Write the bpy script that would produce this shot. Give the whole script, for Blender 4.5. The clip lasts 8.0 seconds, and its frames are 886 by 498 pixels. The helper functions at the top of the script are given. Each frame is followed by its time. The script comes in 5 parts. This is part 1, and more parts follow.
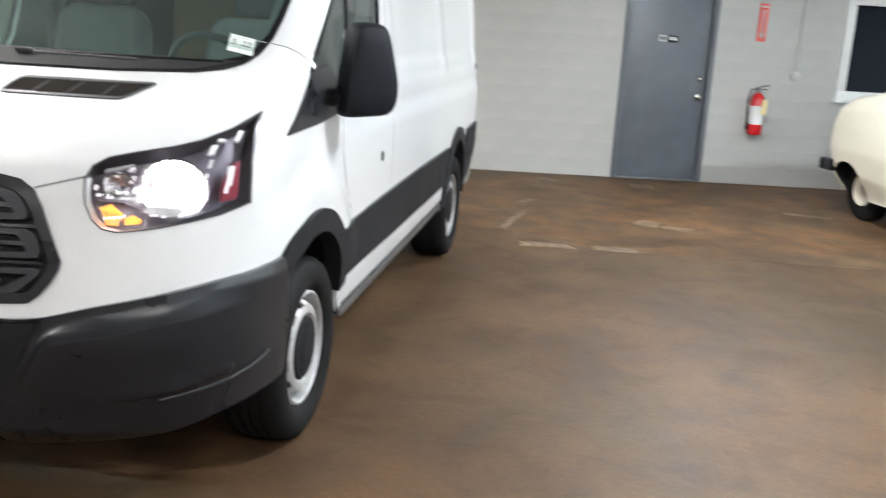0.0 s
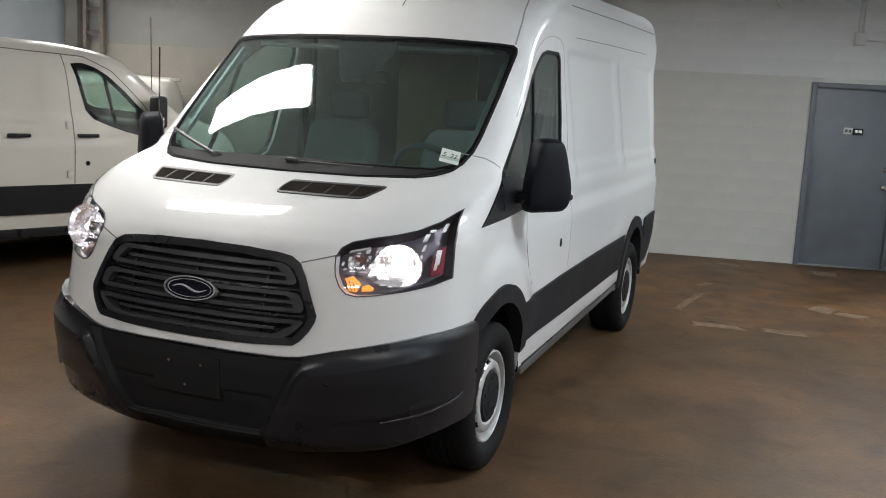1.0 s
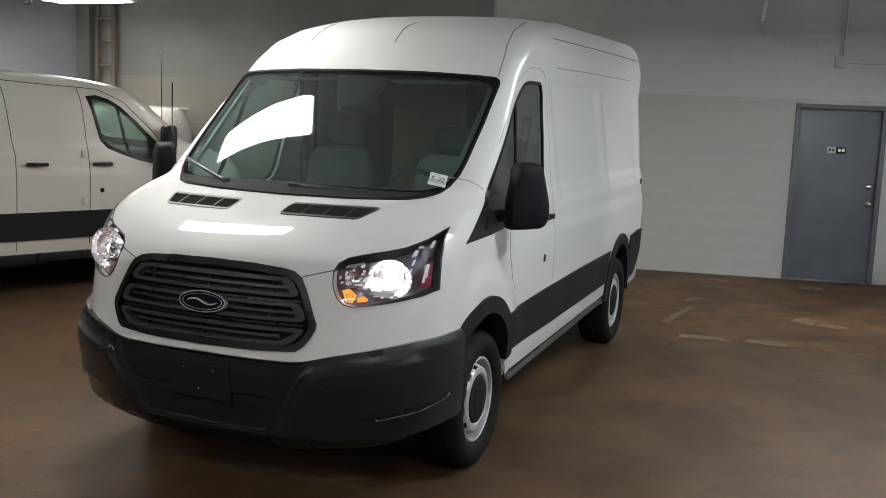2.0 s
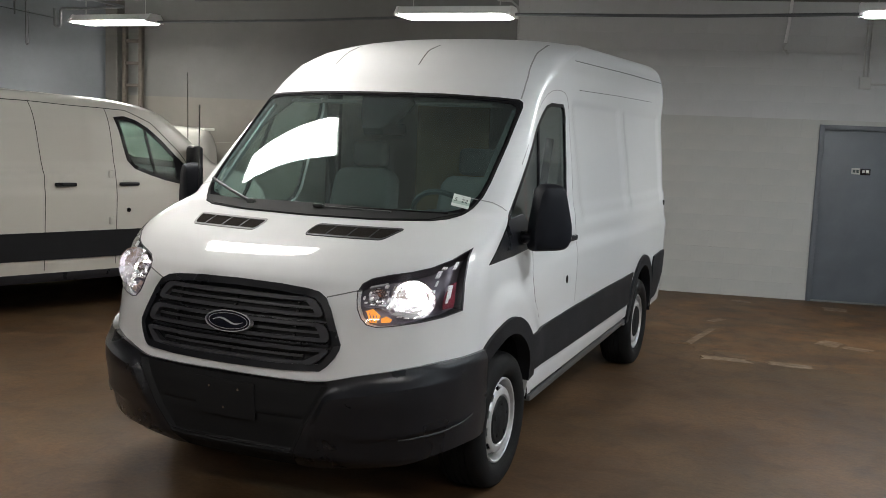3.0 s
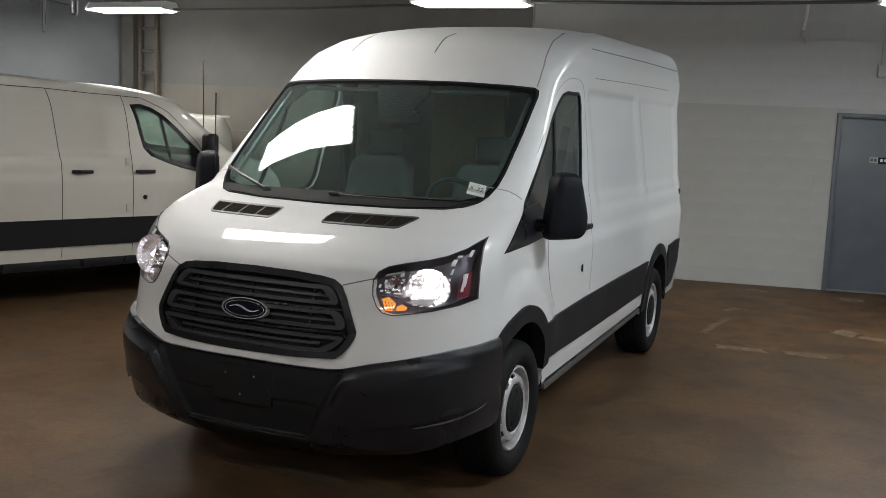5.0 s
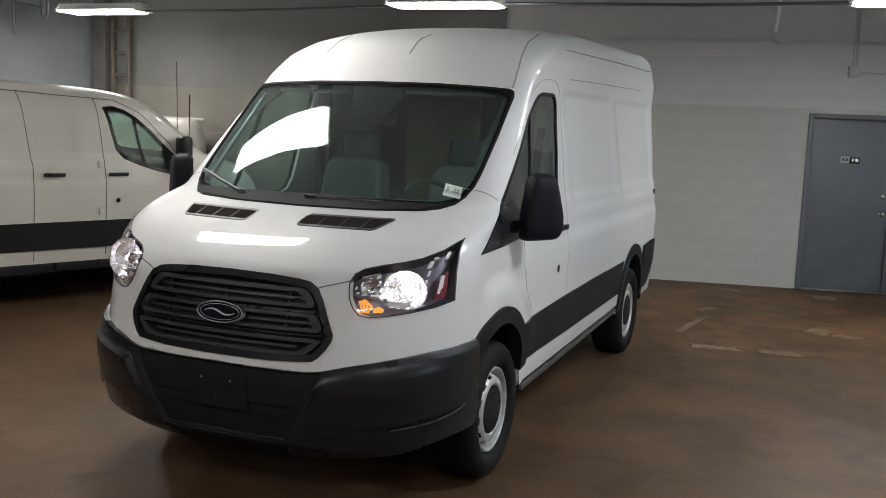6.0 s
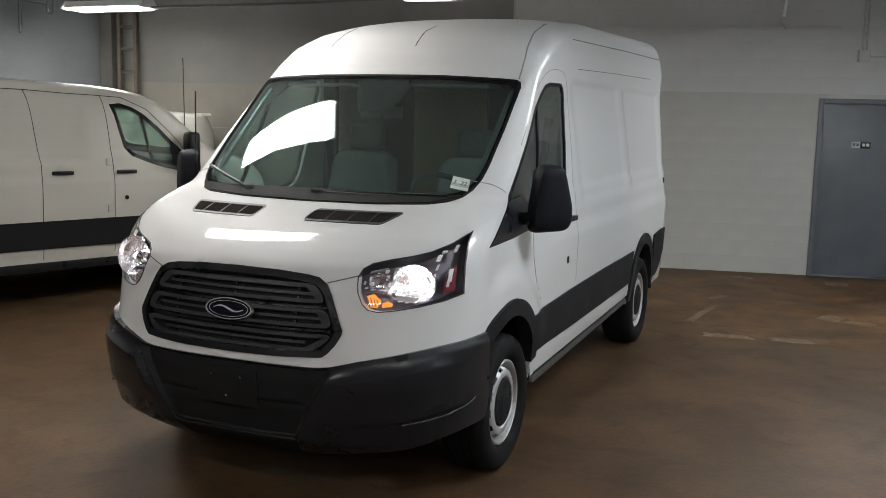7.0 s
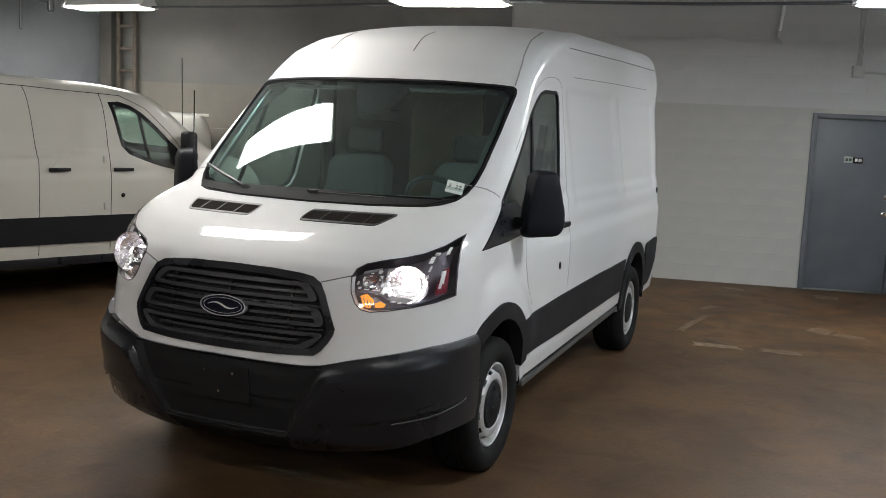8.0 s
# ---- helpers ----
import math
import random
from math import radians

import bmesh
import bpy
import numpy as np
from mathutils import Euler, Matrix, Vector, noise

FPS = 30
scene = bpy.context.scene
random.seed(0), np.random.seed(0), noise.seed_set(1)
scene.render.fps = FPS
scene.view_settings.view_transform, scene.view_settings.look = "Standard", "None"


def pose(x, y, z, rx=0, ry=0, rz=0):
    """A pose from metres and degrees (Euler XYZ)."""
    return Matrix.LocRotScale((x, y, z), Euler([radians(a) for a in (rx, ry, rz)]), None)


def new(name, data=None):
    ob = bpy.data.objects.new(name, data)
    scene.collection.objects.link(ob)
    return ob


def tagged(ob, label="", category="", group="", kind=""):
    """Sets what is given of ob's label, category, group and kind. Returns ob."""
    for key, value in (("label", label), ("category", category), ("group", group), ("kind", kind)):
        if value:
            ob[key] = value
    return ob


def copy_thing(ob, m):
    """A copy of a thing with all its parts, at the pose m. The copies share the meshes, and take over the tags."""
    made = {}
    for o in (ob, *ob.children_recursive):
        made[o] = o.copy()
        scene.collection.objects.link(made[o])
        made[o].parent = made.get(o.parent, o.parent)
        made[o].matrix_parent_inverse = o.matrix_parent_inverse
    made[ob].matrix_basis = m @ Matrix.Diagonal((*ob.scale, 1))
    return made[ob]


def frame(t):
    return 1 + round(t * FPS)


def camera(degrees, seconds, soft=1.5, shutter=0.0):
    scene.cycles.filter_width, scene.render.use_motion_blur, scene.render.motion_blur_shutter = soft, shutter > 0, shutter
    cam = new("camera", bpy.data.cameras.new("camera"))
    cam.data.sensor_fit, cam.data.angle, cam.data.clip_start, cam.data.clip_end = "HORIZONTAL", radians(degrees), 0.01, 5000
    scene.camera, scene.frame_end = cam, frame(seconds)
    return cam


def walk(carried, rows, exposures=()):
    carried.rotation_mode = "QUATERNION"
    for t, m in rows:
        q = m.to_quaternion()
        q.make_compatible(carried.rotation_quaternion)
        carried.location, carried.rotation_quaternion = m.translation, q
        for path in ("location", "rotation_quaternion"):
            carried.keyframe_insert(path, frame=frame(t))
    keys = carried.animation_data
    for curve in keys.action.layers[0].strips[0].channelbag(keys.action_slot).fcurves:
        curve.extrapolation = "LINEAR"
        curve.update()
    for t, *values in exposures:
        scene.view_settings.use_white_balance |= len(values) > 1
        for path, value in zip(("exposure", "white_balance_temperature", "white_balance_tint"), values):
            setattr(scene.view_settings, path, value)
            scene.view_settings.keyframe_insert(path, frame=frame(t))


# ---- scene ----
cam = camera(49.37, 8.0, soft=0.62, shutter=0.3)
ROWS = [
    (0, 2.0851, -2.4076, 1.6193, 9.525, -13.090, 3.563),
    (0.2, 2.1209, -2.4786, 1.6282, 13.766, -11.869, 2.906),
    (0.3, 2.1268, -2.5451, 1.6464, 15.209, -11.537, 3.191),
    (0.5, 2.1748, -2.7677, 1.6784, 17.672, -11.040, 3.596),
    (0.6, 2.1898, -2.8822, 1.6916, 18.417, -10.345, 3.372),
    (0.7, 2.2130, -2.9600, 1.7420, 19.280, -10.080, 3.300),
    (0.8, 2.2733, -3.0847, 1.7449, 20.151, -8.996, 3.227),
    (1, 2.3886, -3.2527, 1.7877, 21.514, -9.091, 3.108),
    (1.2, 2.4950, -3.3700, 1.8100, 22.300, -6.880, 3.050),
    (1.3, 2.5391, -3.4145, 1.8177, 22.553, -6.870, 2.943),
    (1.5, 2.5987, -3.4840, 1.8232, 22.536, -7.587, 2.664),
    (1.7, 2.6198, -3.5676, 1.8210, 21.835, -7.910, 2.304),
    (2.8, 2.6350, -3.6500, 1.8330, 23.050, -6.830, 2.500),
    (3, 2.6335, -3.6519, 1.8342, 23.305, -6.673, 2.405),
    (3.5, 2.6561, -3.6132, 1.8401, 23.803, -6.600, 1.209),
    (4, 2.6521, -3.6281, 1.8328, 24.357, -7.078, 1.146),
    (5.5, 2.6238, -3.6645, 1.8382, 23.728, -7.554, 3.022),
    (6, 2.6242, -3.6528, 1.8372, 22.686, -7.290, 2.292),
    (6.5, 2.6140, -3.6306, 1.8480, 22.560, -7.456, 1.504),
    (7, 2.6225, -3.6291, 1.8447, 23.270, -7.835, 1.344),
    (7.5, 2.6368, -3.6489, 1.8426, 23.766, -7.896, 1.777),
    (8, 2.6504, -3.6807, 1.8305, 22.935, -7.412, 2.654),
]
walk(cam, [(t, pose(x, y, z, 90 + pitch, 0, yaw) @ pose(0, 0, 0, 0, 0, roll)) for t, x, y, z, yaw, pitch, roll in ROWS],
     exposures=[(0.0, 1.50, 6450, 10), (0.5, 0.77, 6450, 10), (0.9, 0.59, 6500, 10), (1.2, 0.50, 6550, 10), (1.5, 0.31, 6600, 10), (3.0, 0.30, 6600, 10), (3.5, 0.18, 6600, 10), (4.0, 0.10, 6600, 10),
                (5.5, 0.16, 6600, 10), (6.0, 0.24, 6600, 10), (7.0, 0.19, 6600, 10), (7.5, 0.19, 6600, 10), (8.0, 0.30, 6600, 10)])

# ---------------------------------------------------------------- world
world = bpy.data.worlds.new("world")
world.use_nodes = True
world.node_tree.nodes["Background"].inputs[0].default_value = (0.6, 0.65, 0.7, 1)
world.node_tree.nodes["Background"].inputs[1].default_value = 0.02
scene.world = world
LAMP_STRENGTH = 54.0

# ---------------------------------------------------------------- materials


def material(name, colour, rough=0.5, metal=0.0, coat=0.0, vary=0.0, vscale=6.0, bump=0.0, bscale=60.0, grime=None, gscale=1.5, gamount=0.5, spec=0.5, rand=0.0):
    """Principled surface with grain at two scales, an optional second colour in soft blotches, and fine relief."""
    m = bpy.data.materials.new(name)
    m.use_nodes = True
    nt = m.node_tree
    N, Lk = nt.nodes, nt.links
    b = N["Principled BSDF"]
    b.inputs["Roughness"].default_value = rough
    b.inputs["Metallic"].default_value = metal
    b.inputs["Coat Weight"].default_value = coat
    b.inputs["Coat Roughness"].default_value = 0.03
    b.inputs["Specular IOR Level"].default_value = spec
    b.inputs["Base Color"].default_value = (*colour, 1)
    tc = N.new("ShaderNodeTexCoord")
    out = None
    if grime:
        n1 = N.new("ShaderNodeTexNoise")
        n1.inputs["Scale"].default_value, n1.inputs["Detail"].default_value, n1.inputs["Roughness"].default_value = gscale, 8, 0.65
        Lk.new(tc.outputs["Object"], n1.inputs["Vector"])
        rmp = N.new("ShaderNodeValToRGB")
        rmp.color_ramp.elements[0].position, rmp.color_ramp.elements[1].position = 0.42, 0.70
        Lk.new(n1.outputs["Fac"], rmp.inputs["Fac"])
        mul = N.new("ShaderNodeMath")
        mul.operation = "MULTIPLY"
        mul.inputs[1].default_value = gamount
        Lk.new(rmp.outputs["Color"], mul.inputs[0])
        mx = N.new("ShaderNodeMix")
        mx.data_type = "RGBA"
        mx.inputs["A"].default_value, mx.inputs["B"].default_value = (*colour, 1), (*grime, 1)
        Lk.new(mul.outputs[0], mx.inputs["Factor"])
        out = mx.outputs["Result"]
    if vary:
        n2 = N.new("ShaderNodeTexNoise")
        n2.inputs["Scale"].default_value, n2.inputs["Detail"].default_value = vscale, 6
        Lk.new(tc.outputs["Object"], n2.inputs["Vector"])
        mr = N.new("ShaderNodeMapRange")
        mr.inputs["From Min"].default_value, mr.inputs["From Max"].default_value = 0.25, 0.75
        mr.inputs["To Min"].default_value, mr.inputs["To Max"].default_value = 1 - vary, 1 + vary
        Lk.new(n2.outputs["Fac"], mr.inputs["Value"])
        mm = N.new("ShaderNodeMix")
        mm.data_type, mm.blend_type = "RGBA", "MULTIPLY"
        mm.inputs["Factor"].default_value = 1
        mm.inputs["A"].default_value = (*colour, 1)
        if out:
            Lk.new(out, mm.inputs["A"])
        Lk.new(mr.outputs["Result"], mm.inputs["B"])
        out = mm.outputs["Result"]
        r2 = N.new("ShaderNodeMapRange")
        r2.inputs["To Min"].default_value, r2.inputs["To Max"].default_value = max(rough - 0.08, 0.02), min(rough + 0.1, 1)
        Lk.new(n2.outputs["Fac"], r2.inputs["Value"])
        Lk.new(r2.outputs["Result"], b.inputs["Roughness"])
    if rand:
        oi, mr2, m2 = N.new("ShaderNodeObjectInfo"), N.new("ShaderNodeMapRange"), N.new("ShaderNodeMix")
        mr2.inputs["To Min"].default_value, mr2.inputs["To Max"].default_value = 1 - rand, 1 + rand
        Lk.new(oi.outputs["Random"], mr2.inputs["Value"])
        m2.data_type, m2.blend_type = "RGBA", "MULTIPLY"
        m2.inputs["Factor"].default_value, m2.inputs["A"].default_value = 1, (*colour, 1)
        if out:
            Lk.new(out, m2.inputs["A"])
        Lk.new(mr2.outputs["Result"], m2.inputs["B"])
        out = m2.outputs["Result"]
    if out:
        Lk.new(out, b.inputs["Base Color"])
    if bump:
        n3 = N.new("ShaderNodeTexNoise")
        n3.inputs["Scale"].default_value, n3.inputs["Detail"].default_value = bscale, 4
        Lk.new(tc.outputs["Object"], n3.inputs["Vector"])
        bp_ = N.new("ShaderNodeBump")
        bp_.inputs["Strength"].default_value, bp_.inputs["Distance"].default_value = bump, 0.004
        Lk.new(n3.outputs["Fac"], bp_.inputs["Height"])
        Lk.new(bp_.outputs["Normal"], b.inputs["Normal"])
    return m


def glow(name, colour, strength):
    m = bpy.data.materials.new(name)
    m.use_nodes = True
    b = m.node_tree.nodes["Principled BSDF"]
    b.inputs["Base Color"].default_value = (*colour, 1)
    b.inputs["Emission Color"].default_value = (*colour, 1)
    b.inputs["Emission Strength"].default_value = strength
    return m


def glass(name, tint, gloss=1.0, ior=1.5, haze=0.0):
    """A pane: tinted clear body with a Fresnel gloss on top."""
    m = bpy.data.materials.new(name)
    m.use_nodes = True
    N, Lk = m.node_tree.nodes, m.node_tree.links
    N.remove(N["Principled BSDF"])
    t, g, f, mx = N.new("ShaderNodeBsdfTransparent"), N.new("ShaderNodeBsdfGlossy"), N.new("ShaderNodeLayerWeight"), N.new("ShaderNodeMixShader")
    t.inputs[0].default_value, g.inputs["Roughness"].default_value, f.inputs[0].default_value = (*tint, 1), 0.0, 0.5
    g.inputs[0].default_value = (gloss, gloss, gloss, 1)
    p5, lift = N.new("ShaderNodeMath"), N.new("ShaderNodeMath")
    p5.operation, p5.inputs[1].default_value = "POWER", 5.0
    lift.operation, lift.inputs[1].default_value, lift.inputs[2].default_value = "MULTIPLY_ADD", 0.6, ((ior - 1) / (ior + 1)) ** 2 * 0.8
    Lk.new(f.outputs["Facing"], p5.inputs[0])
    Lk.new(p5.outputs[0], lift.inputs[0])
    Lk.new(lift.outputs[0], mx.inputs[0])
    Lk.new(t.outputs[0], mx.inputs[1])
    Lk.new(g.outputs[0], mx.inputs[2])
    # pale diffuse film, put in for the haze of room reflections
    film, fm_ = N.new("ShaderNodeBsdfDiffuse"), N.new("ShaderNodeMixShader")
    film.inputs[0].default_value, fm_.inputs[0].default_value = (0.7, 0.72, 0.70, 1), haze
    Lk.new(mx.outputs[0], fm_.inputs[1])
    Lk.new(film.outputs[0], fm_.inputs[2])
    Lk.new(fm_.outputs[0], N["Material Output"].inputs["Surface"])
    return m


PAINT = material("white_paint", (0.695, 0.70, 0.703), 0.5, 0, 1.0, vary=0.015, vscale=3, grime=(0.665, 0.665, 0.66), gscale=2.0, gamount=0.2, spec=0.2)
PAINT_OLD = material("white_paint_far", (0.60, 0.59, 0.545), 0.35, 0, 0.8, vary=0.02, vscale=3, grime=(0.50, 0.485, 0.44), gscale=1.5, gamount=0.3)


def settle_dust(m, z0, z1):
    """Dust dulls the clear coat where the paint lies flat and high up."""
    N, Lk = m.node_tree.nodes, m.node_tree.links
    tc, sx, geo, sn = N.new("ShaderNodeTexCoord"), N.new("ShaderNodeSeparateXYZ"), N.new("ShaderNodeNewGeometry"), N.new("ShaderNodeSeparateXYZ")
    Lk.new(tc.outputs["Object"], sx.inputs[0])
    Lk.new(geo.outputs["Normal"], sn.inputs[0])
    a, c, mul, inv = N.new("ShaderNodeMapRange"), N.new("ShaderNodeMapRange"), N.new("ShaderNodeMath"), N.new("ShaderNodeMath")
    a.inputs["From Min"].default_value, a.inputs["From Max"].default_value = z0, z1
    c.inputs["From Min"].default_value, c.inputs["From Max"].default_value = 0.25, 0.8
    Lk.new(sx.outputs["Z"], a.inputs["Value"])
    Lk.new(sn.outputs["Z"], c.inputs["Value"])
    mul.operation, inv.operation, inv.inputs[0].default_value = "MULTIPLY", "SUBTRACT", 1.0
    Lk.new(a.outputs["Result"], mul.inputs[0])
    Lk.new(c.outputs["Result"], mul.inputs[1])
    Lk.new(mul.outputs[0], inv.inputs[1])
    Lk.new(inv.outputs[0], N["Principled BSDF"].inputs["Coat Weight"])


settle_dust(PAINT, 2.1, 2.3)
ROOFDUST = material("dusty_roof_paint", (0.73, 0.73, 0.725), 0.55, 0, 0.06, vary=0.015, vscale=3, grime=(0.67, 0.67, 0.665), gscale=2.0, gamount=0.2, spec=0.2)
ROOFDUST.node_tree.nodes["Principled BSDF"].inputs["Coat Roughness"].default_value = 0.35
# left wall stretch, darkened in colour for the weaker lamp light there
WALLSHADE = material("shaded_wall_paint", (0.205, 0.193, 0.168), 0.65, vary=0.08, vscale=2.0, bump=0.15, bscale=45, grime=(0.158, 0.146, 0.126), gscale=0.9, gamount=0.8, rand=0.012)
CREAM = material("cream_paint", (0.71, 0.66, 0.54), 0.4, 0, 0.5, vary=0.03, vscale=4)
PILLARGREY = material("pillar_trim_grey", (0.19, 0.195, 0.19), 0.75, vary=0.06, vscale=9)
HEADLINER = material("headliner", (0.42, 0.42, 0.40), 0.85, vary=0.05, vscale=10)
TRIM = material("cabin_trim", (0.075, 0.078, 0.078), 0.7, vary=0.1, vscale=8, bump=0.2, bscale=250)
PLASTIC = material("black_plastic", (0.0118, 0.0126, 0.0160), 0.28, vary=0.15, vscale=5, bump=0.12, bscale=400, grime=(0.013, 0.013, 0.013), gscale=2.5, gamount=0.3, spec=0.42)
PLASTIC_GREY = material("dark_grey_plastic", (0.026, 0.027, 0.030), 0.42, vary=0.12, vscale=6, bump=0.1, bscale=300)
GLOSSBLACK = material("gloss_black", (0.01, 0.01, 0.012), 0.12)
PANELBLACK = material("textured_black_panel", (0.0135, 0.0138, 0.0148), 0.62, vary=0.15, vscale=7, bump=0.3, bscale=500, spec=0.14)
VENTDARK = material("vent_mesh_dark", (0.016, 0.013, 0.011), 0.95, bump=0.6, bscale=300, spec=0.04)
MATTEBLACK = material("recess_black", (0.011, 0.011, 0.012), 0.75, spec=0.15)
RUBBER = material("tyre_rubber", (0.007, 0.007, 0.0075), 0.75, vary=0.2, vscale=12, bump=0.3, bscale=120, grime=(0.020, 0.017, 0.014), gscale=4, gamount=0.35, spec=0.18)
STEEL = material("silver_wheel", (0.62, 0.62, 0.63), 0.40, 0.6, vary=0.08, vscale=14, grime=(0.22, 0.19, 0.16), gscale=9, gamount=0.5)
CHROME = material("chrome", (0.85, 0.85, 0.87), 0.08, 1.0)
BOWL = material("faceted_bowl", (0.82, 0.80, 0.84), 0.24, 1.0, bump=1.0, bscale=30)
PLASTIC_SIDE = material("dull_black_moulding", (0.0125, 0.013, 0.0155), 0.62, vary=0.12, vscale=5, bump=0.15, bscale=350, spec=0.22)
MIRRORBLACK = material("mirror_cap_black", (0.0085, 0.0096, 0.0135), 0.55, vary=0.1, vscale=6, bump=0.2, bscale=450, spec=0.15)
LINE = material("seam_grey", (0.30, 0.30, 0.295), 0.7)
ALU = material("brushed_aluminium", (0.22, 0.22, 0.225), 0.42, 0.9, vary=0.1, vscale=20)
GAPDARK = material("dark_panel_gap", (0.035, 0.034, 0.032), 0.8)
GAP = material("panel_gap", (0.14, 0.14, 0.14), 0.8)
LENS = glass("clear_lens", (0.97, 0.97, 0.97))
SCREEN = glass("windshield_glass", (0.78, 0.90, 0.89), 1.0, 1.52, 0.022)
SIDEGLASS = glass("side_glass", (0.78, 0.84, 0.82), 1.0, 1.52, 0.045)
DARKGLASS = glass("dark_side_glass", (0.55, 0.59, 0.55), 1.0, 1.52, 0.012)
AMBER = glow("amber_lens_lit", (1.0, 0.36, 0.05), 0.55)
# plain white, painting the glints of lamps on the facets
GLINT = material("painted_glint", (0.90, 0.89, 0.92), 0.35, 0.0, 0.5)
AMBER_DIM = material("amber_lens", (0.55, 0.42, 0.38), 0.3)
RED = material("red_reflector", (0.22, 0.03, 0.05), 0.2)
BEZEL = material("lamp_bezel", (0.05, 0.046, 0.054), 0.35, 0.5)
DARKCHROME = material("dark_chrome", (0.22, 0.20, 0.24), 0.32, 0.7, bump=0.4, bscale=30)
BADGE = material("badge_chrome", (0.80, 0.80, 0.83), 0.22, 0.55)
GRILLEGREY = material("grille_grey", (0.036, 0.037, 0.042), 0.45, vary=0.1, vscale=8, bump=0.1, bscale=300, spec=0.25)
BULB = glow("headlamp_bulb", (1.0, 0.955, 0.96), 95.0)
LED = glow("led_diffuser", (1.0, 0.985, 0.95), LAMP_STRENGTH)
# the cool and warm diffusers serve only the added fill lamps
LED_FILL_COOL = glow("cool_fill_led", (0.80, 0.91, 1.0), LAMP_STRENGTH * 1.6)
LED_DAY = glow("daylight_led_diffuser", (0.90, 0.96, 1.0), LAMP_STRENGTH * 1.25)
LED_FILL_WARM = glow("warm_fill_led", (1.0, 0.98, 0.95), LAMP_STRENGTH * 0.74)
LAMPWHITE = material("lamp_housing", (0.75, 0.75, 0.74), 0.45)
SEATCLOTH = material("seat_cloth", (0.19, 0.19, 0.185), 0.9, vary=0.06, vscale=14, bump=0.4, bscale=500)
PLY = material("brown_board", (0.16, 0.105, 0.055), 0.6, vary=0.15, vscale=8, grime=(0.10, 0.07, 0.04), gscale=3, gamount=0.6)
PAPER = material("sticker_paper", (0.72, 0.78, 0.74), 0.5)
INK = material("dark_ink", (0.03, 0.05, 0.05), 0.6)
BLUE = material("emblem_blue", (0.005, 0.006, 0.014), 0.2, 0, 0.4)

FLOOR = material("sealed_floor", (0.086, 0.0450, 0.0198), 0.56, spec=0.32, vary=0.22, vscale=5.0, bump=0.3, bscale=30, grime=(0.068, 0.045, 0.024), gscale=0.5, gamount=0.9)
def enrich_floor(m, amount=1.0):
    """Broad worn lanes and fine specks over the floor's colour."""
    N, Lk = m.node_tree.nodes, m.node_tree.links
    b = N["Principled BSDF"]
    src = b.inputs["Base Color"].links[0].from_socket
    tc = N.new("ShaderNodeTexCoord")
    stretch = N.new("ShaderNodeMapping")
    stretch.inputs["Scale"].default_value = (1.0, 1.0, 1.0)
    stretch.inputs["Rotation"].default_value = (0, 0, radians(-22))
    Lk.new(tc.outputs["Object"], stretch.inputs["Vector"])
    for scale, detail, lo, hi, dark, light in ((0.32, 5, 0.35, 0.65, 1 - 0.16 * amount, 1 + 0.14 * amount), (1.1, 10, 0.36, 0.62, 1 - 0.30 * amount, 1 + 0.17 * amount), (3.6, 9, 0.32, 0.52, 1 - 0.30 * amount, 1 + 0.06 * amount), (38.0, 3, 0.3, 0.7, 0.84, 1.14)):
        n, r, mx = N.new("ShaderNodeTexNoise"), N.new("ShaderNodeMapRange"), N.new("ShaderNodeMix")
        n.inputs["Scale"].default_value, n.inputs["Detail"].default_value, n.inputs["Roughness"].default_value = scale, detail, 0.6
        n.inputs["Distortion"].default_value = 0.6
        r.inputs["From Min"].default_value, r.inputs["From Max"].default_value, r.inputs["To Min"].default_value, r.inputs["To Max"].default_value = lo, hi, dark, light
        mx.data_type, mx.blend_type = "RGBA", "MULTIPLY"
        mx.inputs["Factor"].default_value = 1
        Lk.new((stretch.outputs["Vector"] if 1 < scale < 9 else tc.outputs["Object"]), n.inputs["Vector"])
        Lk.new(n.outputs["Fac"], r.inputs["Value"])
        Lk.new(src, mx.inputs["A"])
        Lk.new(r.outputs["Result"], mx.inputs["B"])
        src = mx.outputs["Result"]
    Lk.new(src, b.inputs["Base Color"])


enrich_floor(FLOOR)
PATCH = material("worn_floor_patch", (0.20, 0.150, 0.100), 0.6, vary=0.25, vscale=9, grime=(0.100, 0.057, 0.026), gscale=11, gamount=1.0)
enrich_floor(PATCH)
PATCHED = material("recoated_floor", (0.108, 0.0540, 0.0215), 0.56, spec=0.32, vary=0.45, vscale=4, bump=0.3, bscale=30, grime=(0.105, 0.072, 0.044), gscale=1.8, gamount=0.8)
enrich_floor(PATCHED, 1.15)
WALLPAINT = material("wall_paint_light", (0.418, 0.414, 0.392), 0.55, vary=0.14, vscale=2.5, bump=0.45, bscale=45, grime=(0.355, 0.342, 0.31), gscale=0.7, gamount=0.75, rand=0.012)
# upper left wall: the lamps' falloff is put into this darker tone
WALLSHADE_UP = material("shaded_upper_wall_paint", (0.178, 0.177, 0.170), 0.65, vary=0.08, vscale=2.0, bump=0.3, bscale=45, grime=(0.14, 0.138, 0.13), gscale=0.8, gamount=0.8)
WALLUPPER = material("wall_paint_upper", (0.47, 0.475, 0.475), 0.6, vary=0.11, vscale=2.0, bump=0.45, bscale=45, grime=(0.41, 0.41, 0.40), gscale=0.6, gamount=0.7, rand=0.014)
